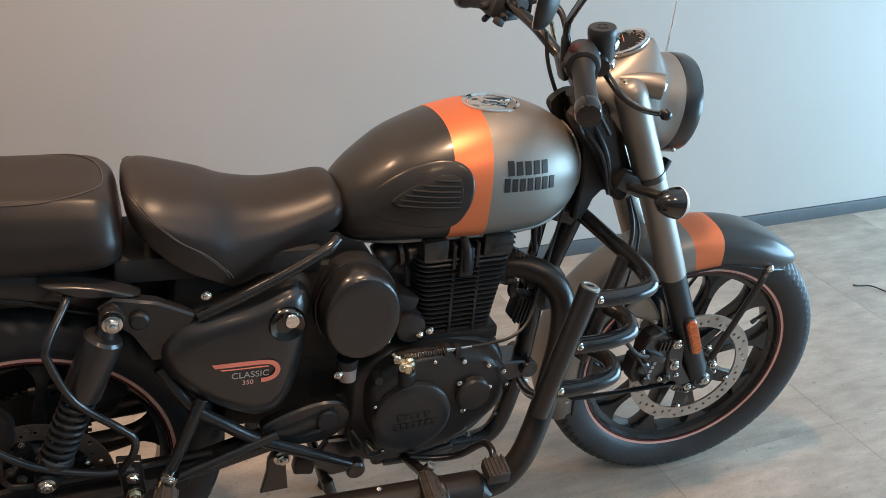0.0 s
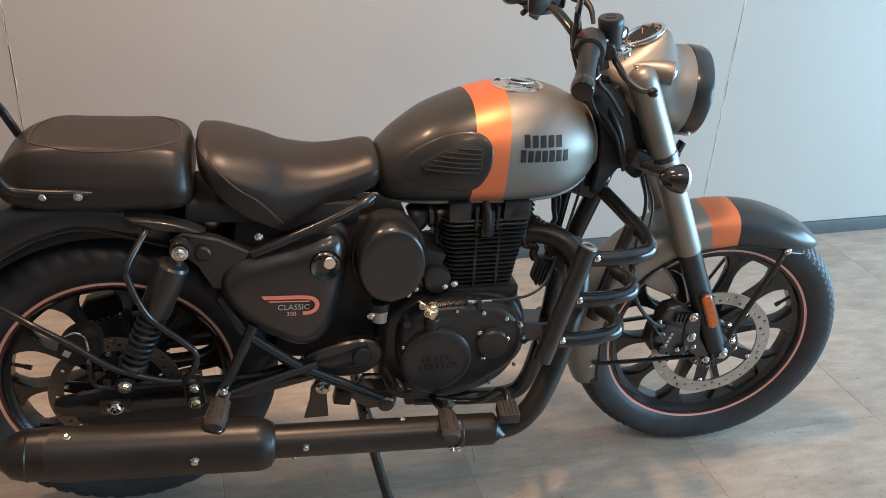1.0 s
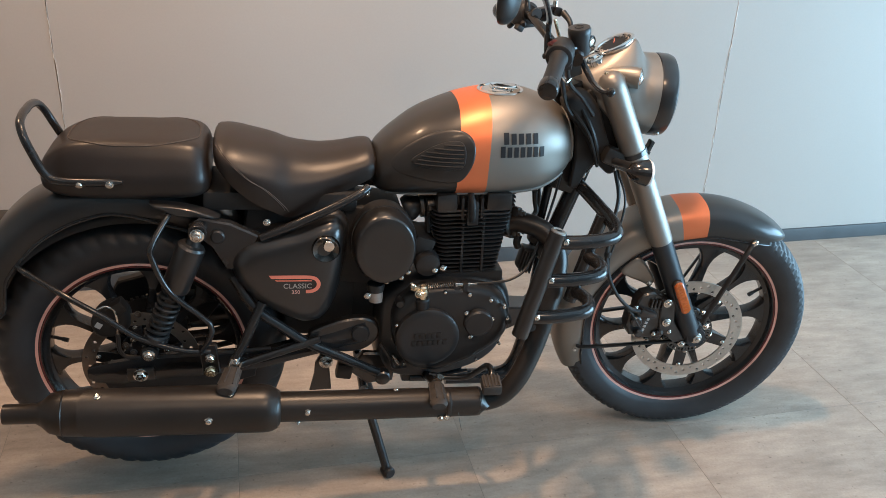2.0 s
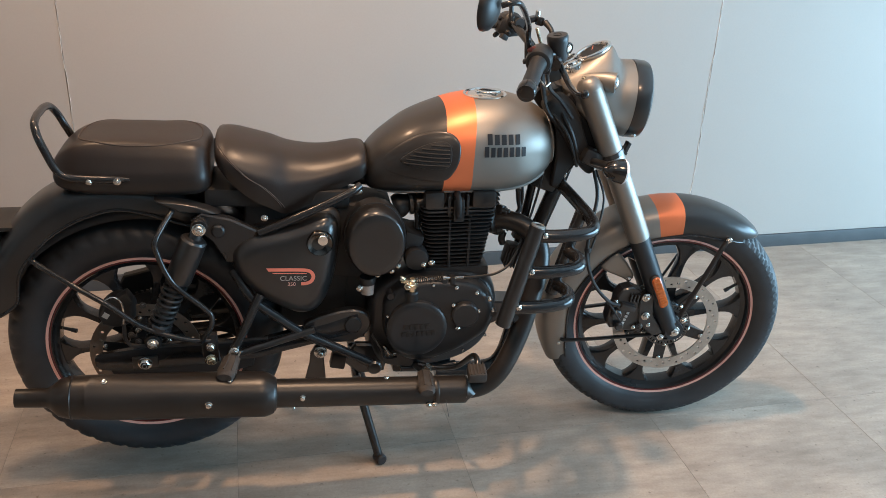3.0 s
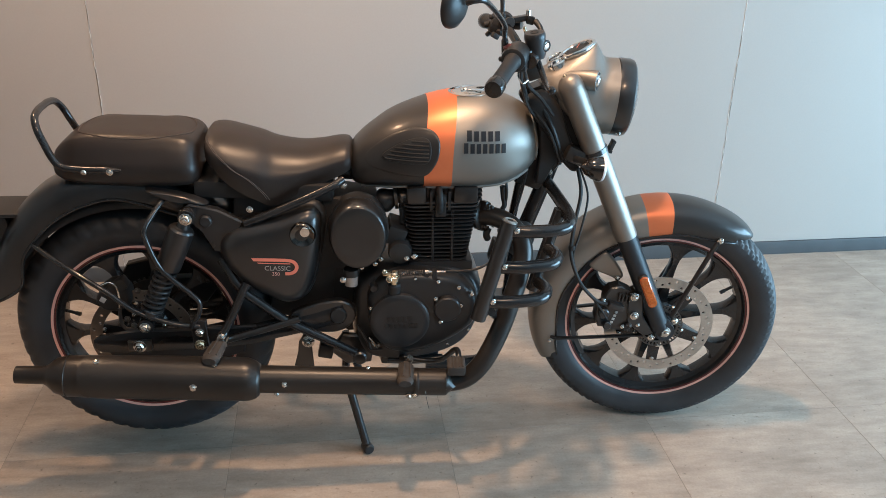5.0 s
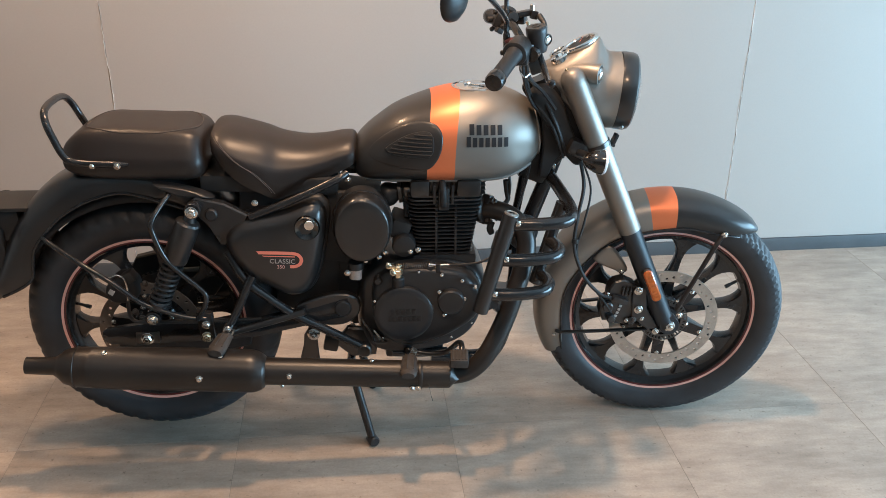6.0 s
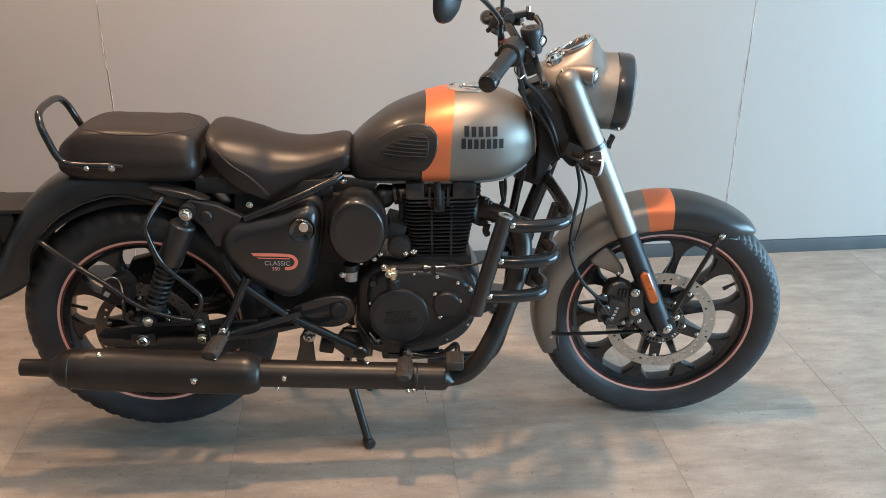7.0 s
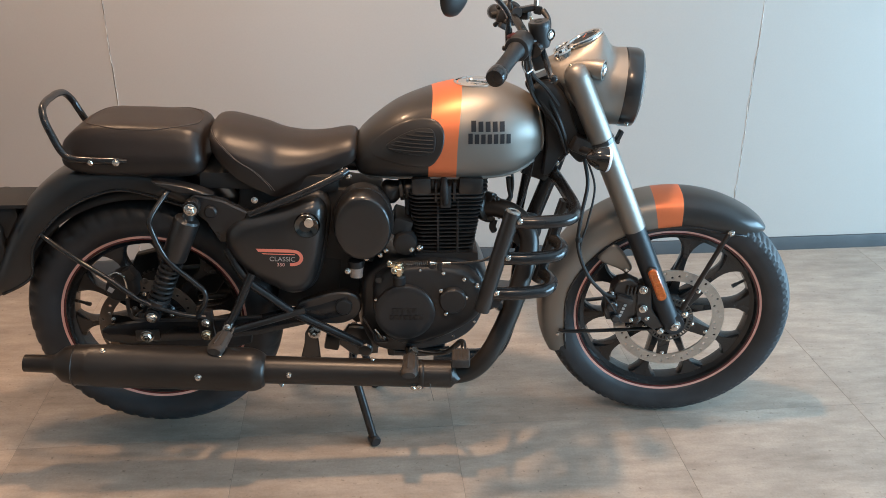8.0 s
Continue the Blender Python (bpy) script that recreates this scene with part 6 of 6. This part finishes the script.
for s in (-1, 1):
    leg = part("stand_leg", Build().tube([(-0.178, s * 0.095, 0.245), (-0.168, s * 0.105, 0.20), (-0.122, s * 0.143, 0.018)], 0.0115, 16, 5), FRAME, stand)
    part("foot", Build().lathe([(0.013, -0.016), (0.015, -0.013), (0.015, 0.012), (0.012, 0.016)], (-0.120, s * 0.145, 0.015), (0.35, s * 0.8, 0.0), 18), PLASTIC, leg)
    part("stand_link", Build().plate([(-0.262, 0.318), (-0.256, 0.338), (-0.266, 0.352), (-0.284, 0.350), (-0.296, 0.330), (-0.299, 0.300), (-0.312, 0.250), (-0.258, 0.250)], s * 0.088, s * 0.100, 0.003), BLACK, stand)
bolt((-0.270, -0.106, 0.336), 0.0125, stand)
part("stand_bumper", Build().block((-0.225, -0.090, 0.300), (0.040, 0.030, 0.040), (0, 12, 0), 0.008), PLASTIC, stand, "black rubber stand bumper")
part("side_stand_spring", Build().tube([(-0.11, -0.115, 0.35), (-0.085, -0.118, 0.315)], 0.006, 10, 3), ZINC, bike)
part("linkage_rod", Build().tube([(-0.14, -0.122, 0.39), (-0.115, -0.124, 0.345), (-0.105, -0.124, 0.318), (-0.075, -0.122, 0.316)], 0.0042, 10, 6), BLACK, bike)
part("skid_rod", Build().tube([(-0.06, -0.09, 0.262), (0.02, -0.09, 0.258), (0.09, -0.085, 0.262)], 0.010, 12, 5), BLACK, bike)
part("sump", Build().block((0.0, 0, 0.262), (0.16, 0.15, 0.05), (0, 0, 0), 0.012), ENGINE, bike)

# handlebar and controls
G0, G1 = np.array((0.237, -0.139, 1.090)), np.array((0.169, -0.289, 1.057))
LG0, LG1 = np.array((0.262, 0.262, 1.104)), np.array((0.240, 0.405, 1.082))
bar = part("handlebar", Build().tube([tuple(G1), tuple((G0 + G1) / 2), tuple(G0), (0.268, -0.085, 1.088), (0.298, -0.03, 1.056), (0.304, 0.0, 1.048), (0.298, 0.05, 1.054), (0.280, 0.12, 1.088), (0.266, 0.20, 1.108), tuple(LG0), tuple((LG0 + LG1) / 2), tuple(LG1)], 0.0112, 18, 8), DARKCHROME, bike, "dark chromed tubular handlebar")
part("bar_clamp", Build().block((0.306, -0.022, 1.040), (0.040, 0.028, 0.05), (0, -20, 0), 0.008).block((0.306, 0.026, 1.040), (0.040, 0.028, 0.05), (0, -20, 0), 0.008), BLACK, bar)
for a, c0, s in ((G0, G1, -1), (LG0, LG1, 1)):
    d = (c0 - a) / np.linalg.norm(c0 - a)
    L = np.linalg.norm(c0 - a)
    g = part("grip", Build().lathe([(0.0215, 0.010), (0.0205, 0.016), (0.0185, 0.024), (0.0178, L * 0.5), (0.0182, L * 0.75), (0.0195, L * 0.80), (0.0200, L * 0.83)], a, d, 28), GRIP, bar, "black rubber grip")
    part("bar_end", Build().lathe([(0.0200, L * 0.83), (0.0214, L * 0.86), (0.0214, L * 0.985), (0.0190, L * 1.02), (0.008, L * 1.03)], a, d, 28), FRAME, g)
    sw = part("switch_pod", Build().lathe([(0.020, -0.046), (0.028, -0.040), (0.0305, -0.022), (0.031, 0.000), (0.0285, 0.010), (0.022, 0.014), (0.020, 0.014)], a, d, 28), PLASTIC, bar, "black switch pod")
    part("switch_base", Build().block(tuple(a - d * 0.018 + np.array((0.006, 0, -0.018))), (0.044, 0.044, 0.030), (0, 0, 20 * s), 0.008), PLASTIC, sw)
    if s < 0:
        part("kill_switch", Build().block(tuple(a - d * 0.010 + np.array((-0.018, 0.0, 0.0235))), (0.020, 0.014, 0.007), (10, -20, 25), 0.003), REDPAINT, sw, "red engine stop switch")
        part("pod_knob", Build().lathe([(0.006, 0), (0.006, 0.012), (0.003, 0.014)], tuple(a - d * 0.012 + np.array((-0.026, 0, -0.004))), (-1, -0.3, 0), 12), PLASTIC, sw)
    else:
        part("switch_box", Build().block(tuple(a - d * 0.020 + np.array((-0.014, -0.004, -0.010))), (0.044, 0.046, 0.040), (0, 20, 0), 0.012), PLASTIC, sw)
        for off, r, h, axis in (((-0.040, 0.000, -0.006), 0.0085, 0.012, (-1, -0.4, 0)), ((-0.034, 0.004, -0.030), 0.0065, 0.010, (-0.8, -0.4, -0.5)), ((-0.030, -0.010, 0.014), 0.0060, 0.008, (-0.8, -0.5, 0.5)), ((-0.012, -0.028, -0.020), 0.0075, 0.010, (-0.2, -1, -0.2))):
            part("switch_button", Build().lathe([(r, -0.008), (r, h * 0.7), (r * 0.7, h)], tuple(a - d * 0.020 + np.array(off)), axis, 14), DEEP, sw)
        part("horn_switch", Build().block(tuple(a - d * 0.030 + np.array((-0.024, -0.022, -0.032))), (0.020, 0.016, 0.014), (0, 30, 20), 0.004), DEEP, sw)
        part("clutch_perch", Build().block(tuple(a - d * 0.062 + np.array((0.036, 0, 0.010))), (0.046, 0.024, 0.015), (0, -8, 10), 0.005).block(tuple(a - d * 0.070 + np.array((0.060, 0, 0.006))), (0.020, 0.018, 0.022), (0, 12, 0), 0.005), FRAME, bar)
        part("perch_pin", Build().lathe([(0.0065, -0.012), (0.0065, 0.014), (0.004, 0.016)], tuple(a - d * 0.064 + np.array((0.056, 0, 0.018))), (0, 0, 1), 12), ZINC, bar)
        part("cable_boot", Build().tube([tuple(a - d * 0.075 + np.array((0.072, -0.004, 0.004))), tuple(a - d * 0.10 + np.array((0.078, -0.006, -0.016))), tuple(a - d * 0.12 + np.array((0.076, -0.008, -0.046)))], lambda t: 0.0085 - 0.0035 * t, 12, 5), PLASTIC, bar)
        part("wire_tie", Build().lathe([(0.0135, -0.004), (0.0150, 0), (0.0135, 0.004)], tuple(a - d * 0.085), d, 16), PLASTIC, bar)
    # lever
    piv = a - d * 0.040 + np.array((0.040, 0.0, -0.006))
    if s > 0:
        tip = c0 + np.array((0.07, -0.01, -0.005))
        path = [tuple(piv), tuple(piv * 0.75 + tip * 0.25 + np.array((0.012, 0, 0))), tuple(piv * 0.55 + tip * 0.45 + np.array((0.012, 0, -0.004))), tuple(tip * 0.85 + piv * 0.15), tuple(tip)]
    else:
        tip = np.array((0.291, -0.314, 1.060))
        path = [(0.300, -0.086, 1.080), (0.306, -0.125, 1.056), (0.308, -0.170, 1.040), (0.302, -0.240, 1.042), tuple(tip)]
    lev = part("lever", Build().tube(path, lambda t: 0.0085 - 0.002 * t, 12, 6, squash=0.7), FRAME, bar, "black hand lever")
    part("lever_ball", Build().lathe([(0.002, -0.010), (0.007, -0.0075), (0.0095, 0), (0.007, 0.0075), (0.002, 0.010)], tuple(tip), (0, 1, 0), 16), FRAME, lev)
    part("lever_perch", Build().block(tuple(piv + np.array((-0.016, 0, 0.002))), (0.050, 0.034, 0.026), (0, 0, 25 * -s), 0.006), FRAME, bar)
mc = part("brake_reservoir", Build().lathe([(0.020, -0.060), (0.0235, -0.050), (0.0245, -0.016), (0.0252, -0.013), (0.0252, -0.003), (0.0230, 0.001), (0.006, 0.0015)], (0.288, -0.102, 1.143), (-0.16, -0.08, 1), 32), RESERVOIR, bar, "black brake fluid reservoir")
part("sight_glass", Build().lathe([(0.0135, -0.006), (0.0140, 0.004), (0.0115, 0.006), (0.010, 0.003)], (0.314, -0.108, 1.114), (0.55, -0.8, 0), 24), BLACK, mc)
part("sight_window", Build().lathe([(0.0095, 0), (0.0095, 0.0045), (0.006, 0.0065)], (0.314, -0.108, 1.114), (0.55, -0.8, 0), 20), CHROME, mc)
part("cable_adjuster_rod", Build().tube([(0.302, 0.113, 1.118), (0.312, 0.115, 1.090), (0.327, 0.117, 1.050)], 0.0045, 10, 5), BRASS, bar, "brass-coloured cable adjuster")
part("cap_recess", Build().lathe([(0.0105, -0.002), (0.0105, 0.0012), (0.0085, 0.0012), (0.0080, 0.0002), (0.002, 0.0002)], (0.2878, -0.102, 1.1443), (-0.16, -0.08, 1), 24), PLASTIC, mc)
part("cylinder_body", Build().tube([(0.275, -0.135, 1.082), (0.297, -0.085, 1.090), (0.31, -0.05, 1.090)], 0.0165, 16, 4), FRAME, mc)
part("clip_ring", Build().tube([(0.262, -0.10, 1.070), (0.252, -0.115, 1.048), (0.262, -0.125, 1.030), (0.276, -0.115, 1.035)], 0.0022, 8, 8), ZINC, bar)
for k, (y0, z0) in enumerate(((-0.06, 1.07), (-0.045, 1.06), (0.05, 1.08))):
    part("control_cable", Build().tube([(0.262 + 0.01 * k, y0 * 1.6, z0 + 0.01), (0.268 + 0.01 * k, y0 * 1.35, z0 - 0.05), (0.295 + 0.01 * k, y0 * 1.1, z0 - 0.12), (0.345, y0, 0.90)], 0.0042, 8, 8), PLASTIC, bar)
part("wire_loop", Build().tube([(0.262, -0.120, 1.075), (0.28, -0.10, 1.02), (0.315, -0.09, 0.985), (0.35, -0.085, 0.94)], 0.005, 8, 8), PLASTIC, bar)

# mirrors
def mirror(path, at, parent_label, tilt):
    m = part("mirror", Build().tube(path, lambda t: 0.0062 if t > 0.22 else 0.0085, 14, 8), FRAME, bike, parent_label)
    n = Vector(tilt).normalized()
    part("mirror_back", Build().lathe([(0.0505, 0.0), (0.0510, -0.006), (0.0470, -0.015), (0.034, -0.024), (0.014, -0.029)], at, n, 40), PLASTIC, m)
    part("mirror_glass", Build().lathe([(0.0500, 0.0), (0.0480, 0.0015), (0.01, 0.0018)], at, n, 40), CHROME, m, "round mirror glass")


mirror([(0.222, -0.106, 1.080), (0.220, -0.105, 1.105), (0.218, -0.104, 1.145), (0.215, -0.116, 1.162), (0.188, -0.182, 1.198), (0.149, -0.267, 1.238), (0.125, -0.283, 1.242), (0.107, -0.277, 1.236)], (0.077, -0.260, 1.232), "black round handlebar mirror on a bent stalk", (-0.85, 0.52, 0.10))
mirror([(0.262, 0.215, 1.105), (0.262, 0.222, 1.130), (0.260, 0.235, 1.175), (0.245, 0.275, 1.215), (0.215, 0.340, 1.25), (0.19, 0.345, 1.252)], (0.165, 0.335, 1.252), "black round handlebar mirror on a bent stalk", (-0.85, -0.52, 0.1))

# ---- small things on the floor ----
scrap = part("wire_scrap", Build().tube([(1.965, 0.600, 0.004), (1.972, 0.592, 0.005), (1.990, 0.588, 0.004), (2.020, 0.570, 0.009), (2.045, 0.535, 0.006), (2.065, 0.490, 0.004), (2.10, 0.45, 0.004)], 0.0030, 8, 8), DARKSTEEL)
tagged(scrap, "short scrap of dark wire lying on the tiles", "wire")

# ---- floor tiles, last ----
TX, TY, GAP = 0.602, 1.204, 0.0005
tile_mesh = None
x = 0.100 - TX * 8
while x < W_X1:
    y = -0.077 - TY * 5
    while y < W_Y1:
        x0, x1, y0, y1 = max(x, W_X0), min(x + TX, W_X1), max(y, W_Y0), min(y + TY, W_Y1)
        if x1 - x0 > 0.02 and y1 - y0 > 0.02:
            full = x1 - x0 > TX - 1e-4 and y1 - y0 > TY - 1e-4
            hx, hy = (x1 - x0) / 2 - GAP, (y1 - y0) / 2 - GAP
            if full and tile_mesh:
                t = new("tile", tile_mesh)
                t.parent = floor
            else:
                b = Build().loft([[(sx * (hx - i), sy * (hy - i), z) for sx, sy in ((-1, -1), (1, -1), (1, 1), (-1, 1))] for z, i in ((-0.010, 0), (-0.0005, 0), (0, 0.0005))])
                t = part("tile", b, TILE, floor)
                if full:
                    tile_mesh = t.data
            t.location = ((x0 + x1) / 2, (y0 + y1) / 2, 0)
        y += TY
    x += TX
